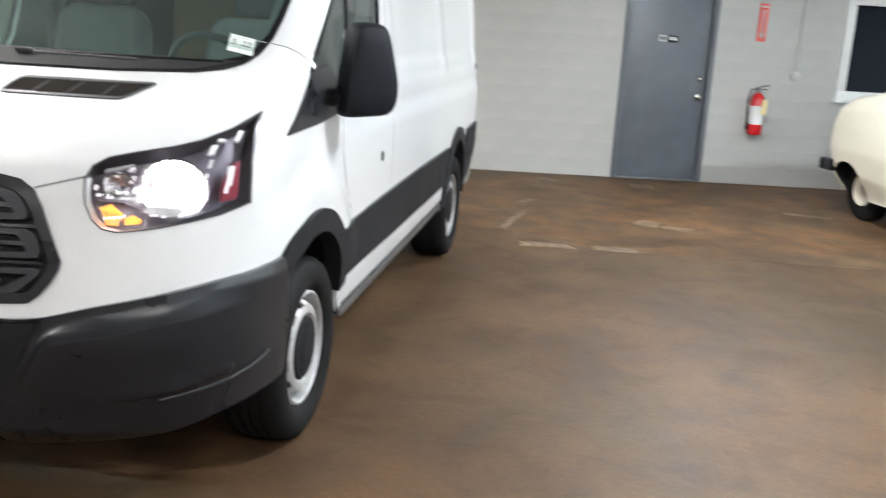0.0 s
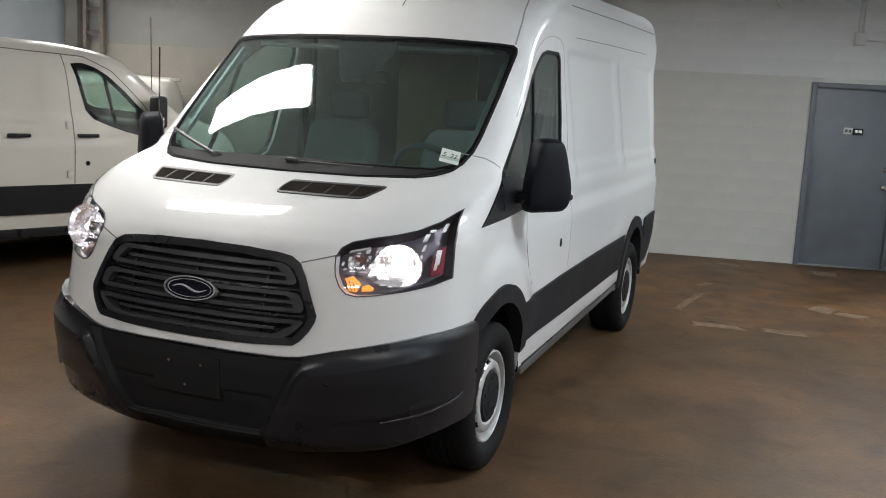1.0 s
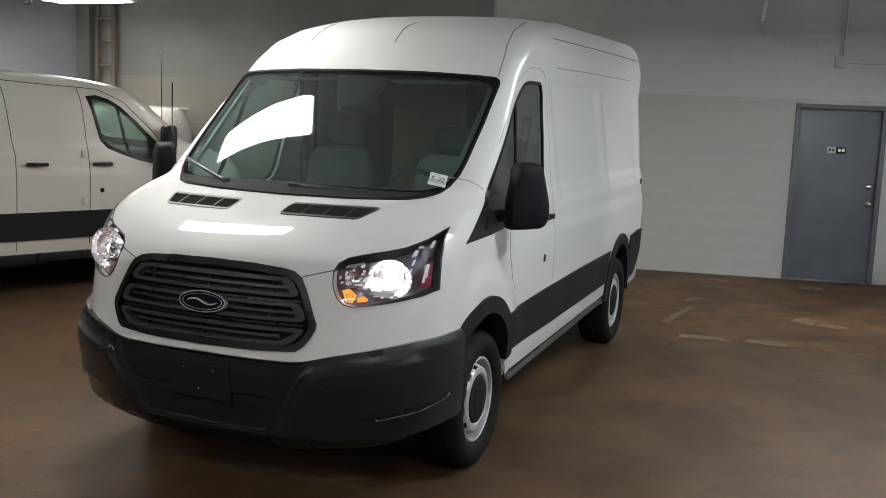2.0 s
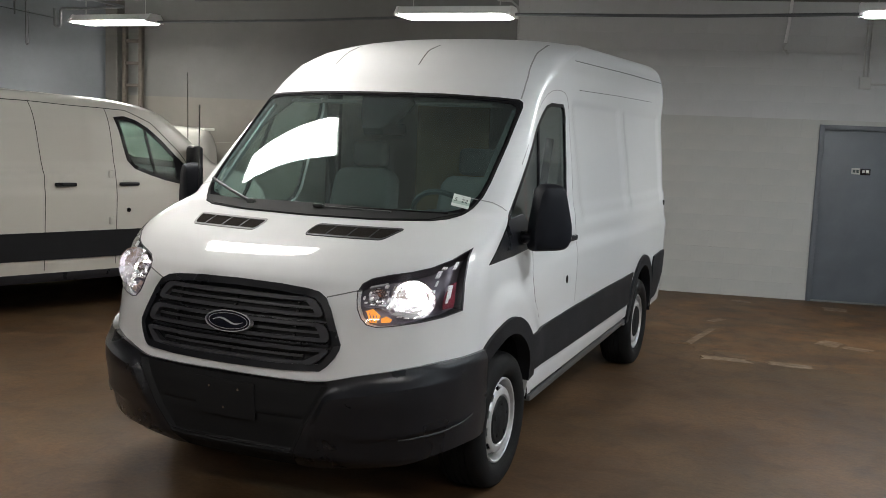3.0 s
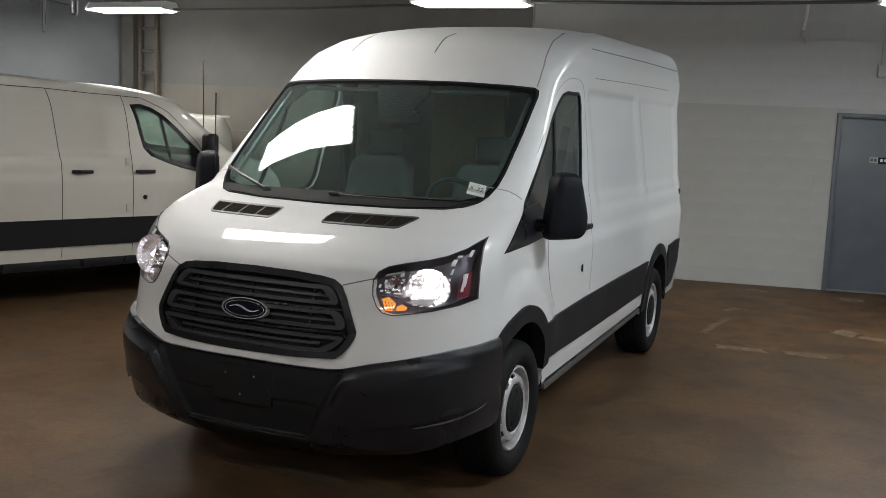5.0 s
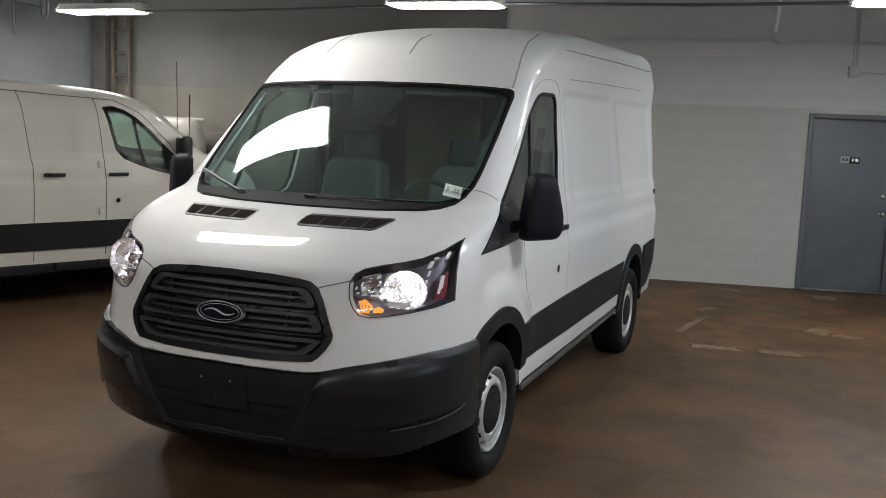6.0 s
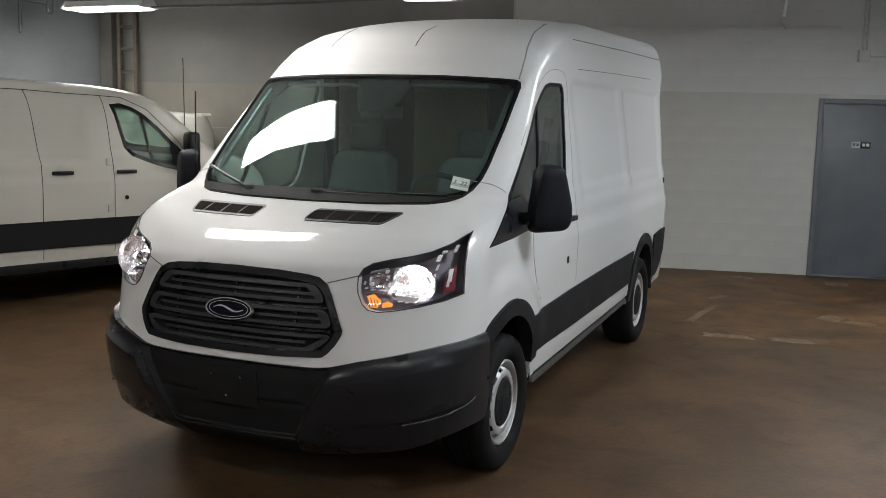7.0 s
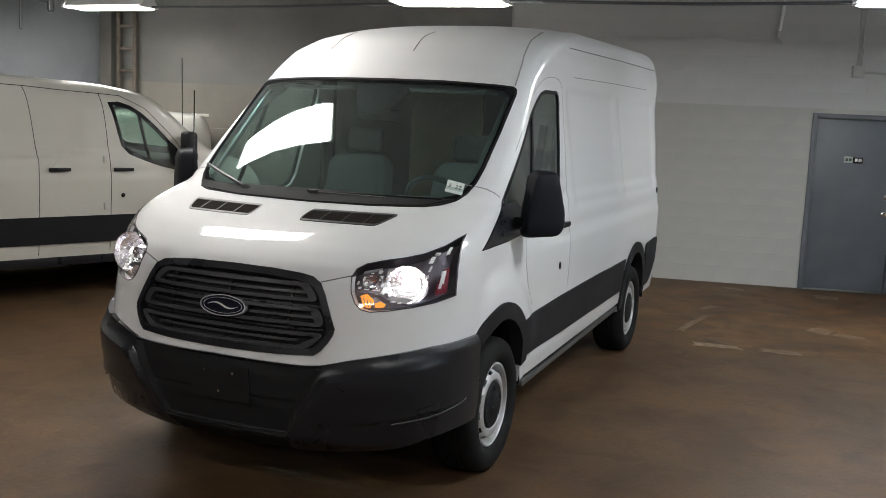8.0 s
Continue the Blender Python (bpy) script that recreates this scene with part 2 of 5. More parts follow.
WALLBLUE = material("wall_paint_blue_grey", (0.18, 0.195, 0.212), 0.6, vary=0.14, vscale=1.8, bump=0.3, bscale=40, grime=(0.105, 0.115, 0.125), gscale=0.9, gamount=0.8)
CEIL = material("ceiling_paint", (0.21, 0.21, 0.205), 0.8, vary=0.08, vscale=1.5, bump=0.3, bscale=30, grime=(0.09, 0.09, 0.085), gscale=0.7, gamount=0.6)
DOORGREY = material("grey_door_paint", (0.088, 0.097, 0.112), 0.4, vary=0.06, vscale=4, bump=0.08, bscale=90, grime=(0.125, 0.134, 0.148), gscale=2.2, gamount=0.5)
FRAMEGREY = material("grey_frame_paint", (0.10, 0.108, 0.122), 0.45, vary=0.08, vscale=6)
PIPE = material("pipe_grey", (0.10, 0.105, 0.11), 0.5, vary=0.15, vscale=8)
CONDUIT = material("painted_conduit", (0.42, 0.42, 0.40), 0.5, vary=0.08, vscale=10)
OLDWOOD = material("old_wood", (0.10, 0.086, 0.07), 0.75, vary=0.25, vscale=15)
REDPAINT = material("extinguisher_red", (0.55, 0.015, 0.02), 0.25, 0, 0.6)
SIGNRED = material("sign_red", (0.66, 0.10, 0.08), 0.45)
WHITE = material("white_vinyl", (0.72, 0.72, 0.70), 0.5, vary=0.03, vscale=6)
NIGHT = material("dark_window_pane", (0.012, 0.015, 0.022), 0.06)
BRASS = material("satin_steel", (0.62, 0.61, 0.58), 0.25, 1.0)
YELLOWTAG = material("inspection_tag", (0.75, 0.62, 0.30), 0.6)

# ---------------------------------------------------------------- mesh helpers


def thing(name, label, category, at=None, group="", kind=""):
    ob = new(name)
    ob.empty_display_size = 0.1
    if at is not None:
        ob.matrix_world = at
    return tagged(ob, label, category, group, kind)


def finish(bm, name, mats, smooth=35):
    me = bpy.data.meshes.new(name)
    bm.to_mesh(me)
    bm.free()
    for m in (mats if isinstance(mats, (list, tuple)) else [mats]):
        me.materials.append(m)
    if smooth:
        me.polygons.foreach_set("use_smooth", [True] * len(me.polygons))
        me.set_sharp_from_angle(angle=radians(smooth))
    return me


def part(name, bm, mats, parent=None, label="", smooth=35):
    ob = new(name, finish(bm, name, mats, smooth))
    if parent is not None:
        ob.parent = parent
    return tagged(ob, label)


def box(cx, cy, cz, sx, sy, sz, bevel=0.0, seg=2, bm=None, turn=None):
    b = bmesh.new()
    bmesh.ops.create_cube(b, size=1)
    for v in b.verts:
        v.co = Vector((v.co.x * sx, v.co.y * sy, v.co.z * sz))
    if bevel:
        bmesh.ops.bevel(b, geom=b.edges[:], offset=bevel, segments=seg, profile=0.6, affect="EDGES")
    if turn is not None:
        b.transform(turn)
    b.transform(Matrix.Translation((cx, cy, cz)))
    return merge(bm, b)


def merge(bm, b):
    if bm is None:
        return b
    me = bpy.data.meshes.new("tmp")
    b.to_mesh(me)
    b.free()
    bm.from_mesh(me)
    bpy.data.meshes.remove(me)
    return bm


def tube(points, r, bm=None, n=8, closed=False):
    """A round bar along a line of points."""
    b = bmesh.new()
    P = [Vector(p) for p in points]
    rings = []
    for i, p in enumerate(P):
        a = P[i - 1] if (i or closed) else p
        c = P[(i + 1) % len(P)] if (i < len(P) - 1 or closed) else p
        t = (c - a).normalized()
        u = t.cross(Vector((0, 0, 1)))
        if u.length < 0.05:
            u = t.cross(Vector((1, 0, 0)))
        u.normalize()
        w = u.cross(t)
        rings.append([b.verts.new(p + r * (math.cos(k * math.tau / n) * u + math.sin(k * math.tau / n) * w)) for k in range(n)])
    for i in range(len(P) - (0 if closed else 1)):
        A, B = rings[i], rings[(i + 1) % len(P)]
        for k in range(n):
            b.faces.new((A[k], A[(k + 1) % n], B[(k + 1) % n], B[k]))
    if not closed:
        b.faces.new(rings[0])
        b.faces.new(rings[-1][::-1])
    bmesh.ops.recalc_face_normals(b, faces=b.faces[:])
    return merge(bm, b)


def lathe(profile, axis="x", n=40, bm=None, at=(0, 0, 0), close=False):
    """Turn a profile of (along, radius) round an axis."""
    b = bmesh.new()
    rings = []
    for a, r in profile:
        ring = []
        for k in range(n):
            c, s = math.cos(k * math.tau / n) * r, math.sin(k * math.tau / n) * r
            co = {"x": (a, c, s), "y": (c, a, s), "z": (c, s, a)}[axis]
            ring.append(b.verts.new(Vector(co) + Vector(at)))
        rings.append(ring)
    m = len(rings)
    for i in range(m if close else m - 1):
        A, B = rings[i], rings[(i + 1) % m]
        for k in range(n):
            b.faces.new((A[k], A[(k + 1) % n], B[(k + 1) % n], B[k]))
    if not close:
        if profile[0][1] > 1e-4:
            b.faces.new(rings[0])
        if profile[-1][1] > 1e-4:
            b.faces.new(rings[-1][::-1])
    bmesh.ops.remove_doubles(b, verts=b.verts[:], dist=1e-5)
    bmesh.ops.recalc_face_normals(b, faces=b.faces[:])
    return merge(bm, b)


def sheet(poly, mapper, off, thick, step=0.05, bm=None):
    """A curved plate: a flat outline cut into a fine net, laid on a surface off metres proud, thick metres deep."""
    b = bmesh.new()
    b.faces.new([b.verts.new((p[0], p[1], 0)) for p in poly])
    us, vs = [p[0] for p in poly], [p[1] for p in poly]
    for ax, (lo, hi) in enumerate(((min(us), max(us)), (min(vs), max(vs)))):
        k = math.floor(lo / step) + 1
        while k * step < hi - 1e-5:
            co = [0, 0, 0]
            co[ax] = k * step
            no = [0, 0, 0]
            no[ax] = 1
            bmesh.ops.bisect_plane(b, geom=b.verts[:] + b.edges[:] + b.faces[:], dist=1e-6, plane_co=co, plane_no=no)
            k += 1
    out = bmesh.new()
    top, low = {}, {}
    for v in b.verts:
        top[v] = out.verts.new(mapper(v.co.x, v.co.y, off))
        low[v] = out.verts.new(mapper(v.co.x, v.co.y, off - thick))
    for f in b.faces:
        out.faces.new([top[v] for v in f.verts])
        out.faces.new([low[v] for v in reversed(f.verts)])
    for e in b.edges:
        if len(e.link_faces) == 1:
            x, y = e.verts
            out.faces.new((top[x], top[y], low[y], low[x]))
    b.free()
    bmesh.ops.recalc_face_normals(out, faces=out.faces[:])
    return merge(bm, out)


def belt(outer, inner, mapper, off, thick, bm=None, closed=True):
    """A curved band between two outlines of equal length."""
    out = bmesh.new()
    fo, fi = [], []
    for i in range(len(outer)):
        fo.append(outer[i])
        fi.append(inner[i])
        if i < len(outer) - 1 or closed:
            j = (i + 1) % len(outer)
            k = math.ceil(math.dist(outer[i], outer[j]) / 0.04)
            for q in range(1, k):
                t = q / k
                fo.append(tuple(Vector(outer[i]).lerp(Vector(outer[j]), t)))
                fi.append(tuple(Vector(inner[i]).lerp(Vector(inner[j]), t)))
    outer, inner = fo, fi
    n = len(outer)
    lay = [[[out.verts.new(mapper(p[0], p[1], o)) for p in line] for line in (outer, inner)] for o in (off, off - thick)]
    for i in range(n if closed else n - 1):
        j = (i + 1) % n
        a, c = lay[0][0], lay[0][1]
        d, e = lay[1][0], lay[1][1]
        out.faces.new((a[i], a[j], c[j], c[i]))
        out.faces.new((d[i], e[i], e[j], d[j]))
        out.faces.new((a[i], d[i], d[j], a[j]))
        out.faces.new((c[i], c[j], e[j], e[i]))
    if not closed:
        for i in (0, n - 1):
            out.faces.new((lay[0][0][i], lay[0][1][i], lay[1][1][i], lay[1][0][i]))
    bmesh.ops.recalc_face_normals(out, faces=out.faces[:])
    return merge(bm, out)


def dense(line, step=0.04, closed=False):
    out = []
    n = len(line)
    for i in range(n if closed else n - 1):
        a, c = Vector(line[i][:2]), Vector(line[(i + 1) % n][:2])
        k = max(1, math.ceil((c - a).length / step))
        out += [tuple(a.lerp(c, j / k)) for j in range(k)]
    if not closed:
        out.append(tuple(line[-1][:2]))
    return out


def rounded(poly, r=0.02, k=3):
    """Round the corners of an outline."""
    out = []
    n = len(poly)
    for i in range(n):
        p, a, c = Vector(poly[i]), Vector(poly[i - 1]), Vector(poly[(i + 1) % n])
        u, w = (a - p), (c - p)
        ru, rw = min(r, u.length * 0.45), min(r, w.length * 0.45)
        s, e = p + u.normalized() * ru, p + w.normalized() * rw
        for j in range(k + 1):
            t = j / k
            out.append(tuple(s * (1 - t) ** 2 + p * 2 * t * (1 - t) + e * t * t))
    return out


def inset(poly, d):
    """An outline moved inwards by d (counter-clockwise or clockwise)."""
    n = len(poly)
    area = sum(poly[i][0] * poly[(i + 1) % n][1] - poly[(i + 1) % n][0] * poly[i][1] for i in range(n))
    sgn = 1 if area > 0 else -1
    out = []
    for i in range(n):
        a, p, c = Vector(poly[i - 1]), Vector(poly[i]), Vector(poly[(i + 1) % n])
        u, w = (p - a).normalized(), (c - p).normalized()
        n1, n2 = Vector((-u.y, u.x)) * sgn, Vector((-w.y, w.x)) * sgn
        m = (n1 + n2)
        m = m / max(m.length_squared / 2, 0.35)
        out.append(tuple(p + m * d))
    return out


def gap(line, mapper, width, parent, mat=None, name="panel_gap", proud=0.0008):
    """A narrow shut line along a path on the skin."""
    dn = dense(line, 0.03)
    L, R = [], []
    for i, p in enumerate(dn):
        a, c = Vector(dn[max(i - 1, 0)]), Vector(dn[min(i + 1, len(dn) - 1)])
        t = (c - a).normalized()
        n = Vector((-t.y, t.x)) * width / 2
        L.append(tuple(Vector(p) + n))
        R.append(tuple(Vector(p) - n))
    return part(name, belt(L, R, mapper, proud, 0.002, closed=False), mat or GAP, parent)


def smoothstep(a, c, x):
    t = min(max((x - a) / (c - a), 0), 1)
    return t * t * (3 - 2 * t)


# ---------------------------------------------------------------- van shell
# height, nose, corner depth, half width, corner exponent
HIGH = [
    (0.28, 0.12, 0.55, 0.90, 2.6), (0.36, 0.02, 0.62, 0.985, 2.6), (0.50, -0.03, 0.66, 1.005, 2.5), (0.64, -0.045, 0.68, 1.01, 2.45),
    (0.76, -0.035, 0.68, 1.015, 2.4), (0.94, 0.00, 0.66, 1.02, 2.35), (1.08, 0.04, 0.62, 1.022, 2.3), (1.16, 0.10, 0.56, 1.022, 2.3),
    (1.22, 0.19, 0.50, 1.02, 2.4), (1.28, 0.31, 0.42, 1.018, 2.6), (1.34, 0.47, 0.36, 1.01, 2.9), (1.40, 0.68, 0.30, 1.00, 3.2),
    (1.44, 0.81, 0.30, 0.985, 3.2), (1.70, 1.09, 0.30, 0.95, 3.2), (2.06, 1.46, 0.32, 0.89, 3.2), (2.14, 1.54, 0.34, 0.884, 3.0),
    (2.26, 1.70, 0.40, 0.882, 2.8), (2.36, 1.90, 0.50, 0.856, 2.6), (2.44, 2.18, 0.60, 0.790, 2.5), (2.495, 2.50, 0.60, 0.67, 2.4),
    (2.53, 2.95, 0.50, 0.48, 2.3), (2.55, 3.30, 0.40, 0.25, 2.2)]
LOW = HIGH[:12] + [(1.44, 0.88, 0.30, 0.985, 3.2), (1.70, 1.20, 0.30, 0.955, 3.2), (1.80, 1.31, 0.30, 0.938, 3.1), (1.87, 1.39, 0.31, 0.915, 3.0), (1.93, 1.46, 0.32, 0.882, 3.0), (1.975, 1.54, 0.35, 0.842, 2.8), (2.015, 1.64, 0.4, 0.79, 2.7), (2.05, 1.78, 0.47, 0.72, 2.6), (2.08, 2.0, 0.55, 0.62, 2.4), (2.10, 2.6, 0.5, 0.45, 2.3), (2.11, 3.1, 0.4, 0.22, 2.2)]
REAR_Y = 5.50


class Shell:
    """The skin of a panel van: every height has a rounded nose, straight flanks and a slightly narrower tail."""

    def __init__(self, rows, tail=REAR_Y, taper=0.044, lift=0.022, dusty=9.0, ledge=False):
        self.a = np.array(rows)
        self.tail, self.taper, self.lift, self.dusty, self.ledge = tail, taper, lift, dusty, ledge

    def at(self, z):
        zs = np.clip(np.array([z - 0.014, z - 0.007, z, z + 0.007, z + 0.014]), self.a[0, 0], self.a[-1, 0])
        return [float(np.interp(zs, self.a[:, 0], self.a[:, k]).mean()) for k in range(1, 5)]

    def wide(self, y, z):
        w = self.at(z)[2]
        if self.tail > 5:
            if self.a[-1, 0] > 2.3 and z > 2.2:
                box_w = float(np.interp(z, [2.2, 2.26, 2.34, 2.40, 2.44, 2.48, 2.51, 2.535, 2.55], [0.872, 0.868, 0.858, 0.838, 0.81, 0.755, 0.67, 0.50, 0.26]))
                w += (max(box_w, w) - w) * smoothstep(2.0, 3.2, y)
            r = math.hypot(y - 0.95, z - 0.415)
            w += 0.022 * smoothstep(0.71, 0.58, r) * smoothstep(0.62, 0.84, y) * smoothstep(0.5, 0.7, z)
        w -= (0.018 if self.tail > 5 and self.a[-1, 0] > 2.3 else 0.011) * smoothstep(1.12, 1.235, z) * smoothstep(1.35, 1.9, y) * smoothstep(2.3, 1.9, z)
        if self.tail > 5 and 1.3 < z < 2.12:
            for y0, y1 in ((2.42, 3.72), (3.86, 5.25)):
                w -= 0.007 * smoothstep(y0, y0 + 0.05, y) * smoothstep(y1, y1 - 0.05, y) * smoothstep(1.30, 1.36, z) * smoothstep(2.11, 2.05, z)
        if self.ledge:
            w -= 0.024 * smoothstep(1.33, 1.375, z) * smoothstep(2.35, 2.62, y)
        t = min(max((y - 3.6) / (self.tail - 3.6), 0), 1)
        return w - self.taper * t ** 1.6 * smoothstep(2.25, 1.25, z)

    def front(self, x, z, off=0.0):
        yc, d, w, n = self.at(z)
        a = min(abs(x) / w, 0.9985)
        y = yc + d * (1 - (1 - a ** n) ** (1 / n))
        if off == 0:
            return Vector((x, y, z))
        e = 0.004
        xe = min(max(x, -w * 0.985), w * 0.985)
        px = self.front(xe + e, z) - self.front(xe - e, z)
        pz = self.front(xe, min(z + e, self.a[-1, 0])) - self.front(xe, max(z - e, self.a[0, 0]))
        nn = px.cross(pz).normalized()
        return Vector((x, y, z)) + off * nn

    def side(self, y, z, off=0.0, s=1):
        yc, d, w, n = self.at(z)
        k = max((d - (y - yc)) / d, 0.0)
        x = self.wide(y, z) * (1 - min(k, 0.999) ** n) ** (1 / n)
        if off == 0:
            return Vector((s * x, y, z))
        e = 0.004
        a = self.side(y + e, z) - self.side(y - e, z)
        c = self.side(y, min(z + e, self.a[-1, 0])) - self.side(y, max(z - e, self.a[0, 0]))
        nn = a.cross(c).normalized()
        p = Vector((x, y, z)) + off * nn
        p.x *= s
        return p

    def ring(self, z):
        yc, d, w, n = self.at(z)
        top = smoothstep(self.a[-1, 0] - 0.10, self.a[-1, 0], z)
        tail = self.tail - (0.5 if self.tail < 5 else 0.13) * top ** 2
        pts = []
        for i in range(22):
            t = i / 22 * math.pi / 2
            pts.append((w * math.sin(t) ** (2 / n), yc + d * (1 - math.cos(t) ** (2 / n))))
        for i in range(84):
            y = yc + d + (tail - 0.10 - yc - d) * (i / 83) ** 1.25
            pts.append((self.wide(y, z), y))
        wx = self.wide(tail, z)
        for i in range(1, 6):
            t = i / 5 * math.pi / 2
            pts.append((wx - 0.08 * (1 - math.cos(t)), tail - 0.10 + 0.10 * math.sin(t)))
        for i in range(1, 5):
            pts.append(((wx - 0.08) * (1 - i / 4), tail))
        return pts

    def rise(self, y, z):
        hi = self.a[-1, 0]
        return self.lift * max(y - 2.5, 0) * smoothstep(hi - 0.35, hi - 0.1, z)

    def skin(self, zlow, thick=0.03):
        """The closed shell, outside and inside."""
        hi = self.a[-1, 0]
        zs, z = [], zlow
        while z < hi - 0.001:
            zs.append(z)
            z += 0.014 if 1.08 < z < 1.46 else (0.012 if z > hi - 0.12 or 1.28 < z < 1.38 or 2.03 < z < 2.13 or (hi < 2.3 and z > 1.76) else (0.02 if z < 1.08 else 0.032))
        zs.append(hi)
        bm = bmesh.new()
        rows = []
        for z in zs:
            half = self.ring(z)
            full = half + [(-x, y) for x, y in reversed(half[1:-1])]
            rows.append([bm.verts.new((x, y, z + self.rise(y, z))) for x, y in full])
        m = len(rows[0])
        for A, B in zip(rows, rows[1:]):
            for k in range(m):
                bm.faces.new((A[k], A[(k + 1) % m], B[(k + 1) % m], B[k]))
        c = bm.verts.new((0, sum(v.co.y for v in rows[-1]) / m, hi + self.rise(4, hi) + 0.002))
        for k in range(m):
            bm.faces.new((rows[-1][k], rows[-1][(k + 1) % m], c))
        bmesh.ops.recalc_face_normals(bm, faces=bm.faces[:])
        bm.normal_update()
        inner = {v: bm.verts.new(v.co - v.normal * thick) for v in bm.verts[:]}
        for f in bm.faces[:]:
            g = bm.faces.new([inner[v] for v in reversed(f.verts)])
            g.material_index = 1
            if f.calc_center_median().z > self.dusty and f.normal.z > 0.42:
                f.material_index = 2
        for k in range(m):
            a, b2 = rows[0][k], rows[0][(k + 1) % m]
            bm.faces.new((b2, a, inner[a], inner[b2]))
        bmesh.ops.recalc_face_normals(bm, faces=bm.faces[:])
        return bm


def prism(poly, axis, lo, hi, bm):
    """A closed block over an outline, to cut an opening."""
    A = [bm.verts.new((p[0], lo, p[1]) if axis == "y" else (lo, p[0], p[1])) for p in poly]
    B = [bm.verts.new((p[0], hi, p[1]) if axis == "y" else (hi, p[0], p[1])) for p in poly]
    fs = [bm.faces.new(A), bm.faces.new(B[::-1])]
    n = len(poly)
    for i in range(n):
        fs.append(bm.faces.new((A[(i + 1) % n], A[i], B[i], B[(i + 1) % n])))
    bmesh.ops.recalc_face_normals(bm, faces=fs)


def cut(bm, cutter, mats, name, parent, label=""):
    """Cut the openings through a shell and keep the result as a plain mesh."""
    ob, co = new(name, finish(bm, name, mats, 0)), new("cutter", finish(cutter, "cutter", [], 0))
    md = ob.modifiers.new("cut", "BOOLEAN")
    md.operation, md.solver, md.object = "DIFFERENCE", "EXACT", co
    dg = bpy.context.evaluated_depsgraph_get()
    me = bpy.data.meshes.new_from_object(ob.evaluated_get(dg))
    ob.modifiers.clear()
    ob.data = me
    bpy.data.objects.remove(co)
    me.polygons.foreach_set("use_smooth", [True] * len(me.polygons))
    me.set_sharp_from_angle(angle=radians(32))
    ob.parent = parent
    return tagged(ob, label)


def circle(cy, cz, r, n=36, flat=None):
    out = []
    for k in range(n):
        y, z = cy + r * math.cos(k * math.tau / n), cz + r * math.sin(k * math.tau / n)
        out.append((y, max(z, flat) if flat is not None else z))
    return out


def mirror2(half):
    """Close a half outline (x >= 0, from the middle line round to the middle line) to both sides."""
    return half + [(-x, z) for x, z in reversed(half) if x > 1e-6]

# ---------------------------------------------------------------- room
WA = radians(12)                       # the back wall's turn against the van
WX, WY = Vector((math.cos(WA), math.sin(WA), 0)), Vector((-math.sin(WA), math.cos(WA), 0))
W0 = Vector((2.1, 8.985, 0))            # foot of the door frame
WALL = Matrix.Translation(W0) @ Matrix.Rotation(WA, 4, "Z")   # wall axes: x along, y into the wall, z up
CEIL_Z, SPLIT_Z = 3.62, 2.22
X_LEFT, X_RIGHT, DEPTH = -9.41, 9.0, 17.0
X_FAR = -20.2

# floor: one sheet with a gentle unevenness
bm = bmesh.new()
bmesh.ops.create_grid(bm, x_segments=60, y_segments=60, size=0.5)
for v in bm.verts:
    v.co = Vector((X_FAR - 0.3 + (v.co.x + 0.5) * (X_RIGHT - X_FAR + 0.6), 0.3 - (v.co.y + 0.5) * (DEPTH + 0.6), 0))
bmesh.ops.recalc_face_normals(bm, faces=bm.faces[:])
for f in bm.faces:
    if f.normal.z < 0:
        f.normal_flip()
bm.transform(WALL)
floor = tagged(part("floor", bm, FLOOR, smooth=0), "brown sealed concrete floor, worn and stained", "floor", kind="structure")

bm = box((X_FAR + X_RIGHT) / 2, -DEPTH / 2, CEIL_Z + 0.1, X_RIGHT - X_FAR + 0.8, DEPTH + 0.8, 0.2)
bm.transform(WALL)
tagged(part("ceiling", bm, CEIL, smooth=0), "dim grey painted ceiling", "ceiling", kind="structure")

# back wall, in bands round the door and the window
DOOR_W, DOOR_H = 1.06, 2.165
WIN = (2.52, 4.0, 1.05, 2.22)


def wall_block(bm, x0, x1, z0, z1, y0=0.0, y1=0.25):
    return box((x0 + x1) / 2, (y0 + y1) / 2, (z0 + z1) / 2, x1 - x0, y1 - y0, z1 - z0, bm=bm)


BACK = 0.004
bm = wall_block(None, X_LEFT, 0, 0, SPLIT_Z, BACK, 0.25)
wall_block(bm, 0, DOOR_W, DOOR_H, SPLIT_Z, BACK, 0.25)
wall_block(bm, DOOR_W, WIN[0], 0, SPLIT_Z, BACK, 0.25)
wall_block(bm, WIN[0], WIN[1], 0, WIN[2], BACK, 0.25)
wall_block(bm, WIN[1], X_RIGHT, 0, SPLIT_Z, BACK, 0.25)
bm.transform(WALL)
wall_back = tagged(part("wall_back", bm, WALLPAINT, smooth=0), "pale grey painted concrete block wall", "wall", kind="structure")
bm = wall_block(None, X_LEFT, X_RIGHT, SPLIT_Z, CEIL_Z, BACK, 0.25)
bm.transform(WALL)
wall_upper = tagged(part("wall_back_upper", bm, WALLUPPER, smooth=0), "darker unpainted upper block wall", "wall", kind="structure")
SPLAY = Matrix.Translation((X_LEFT, 0, 0)) @ Matrix.Rotation(radians(-31.6), 4, "Z")   # the side wall runs along the parked vans
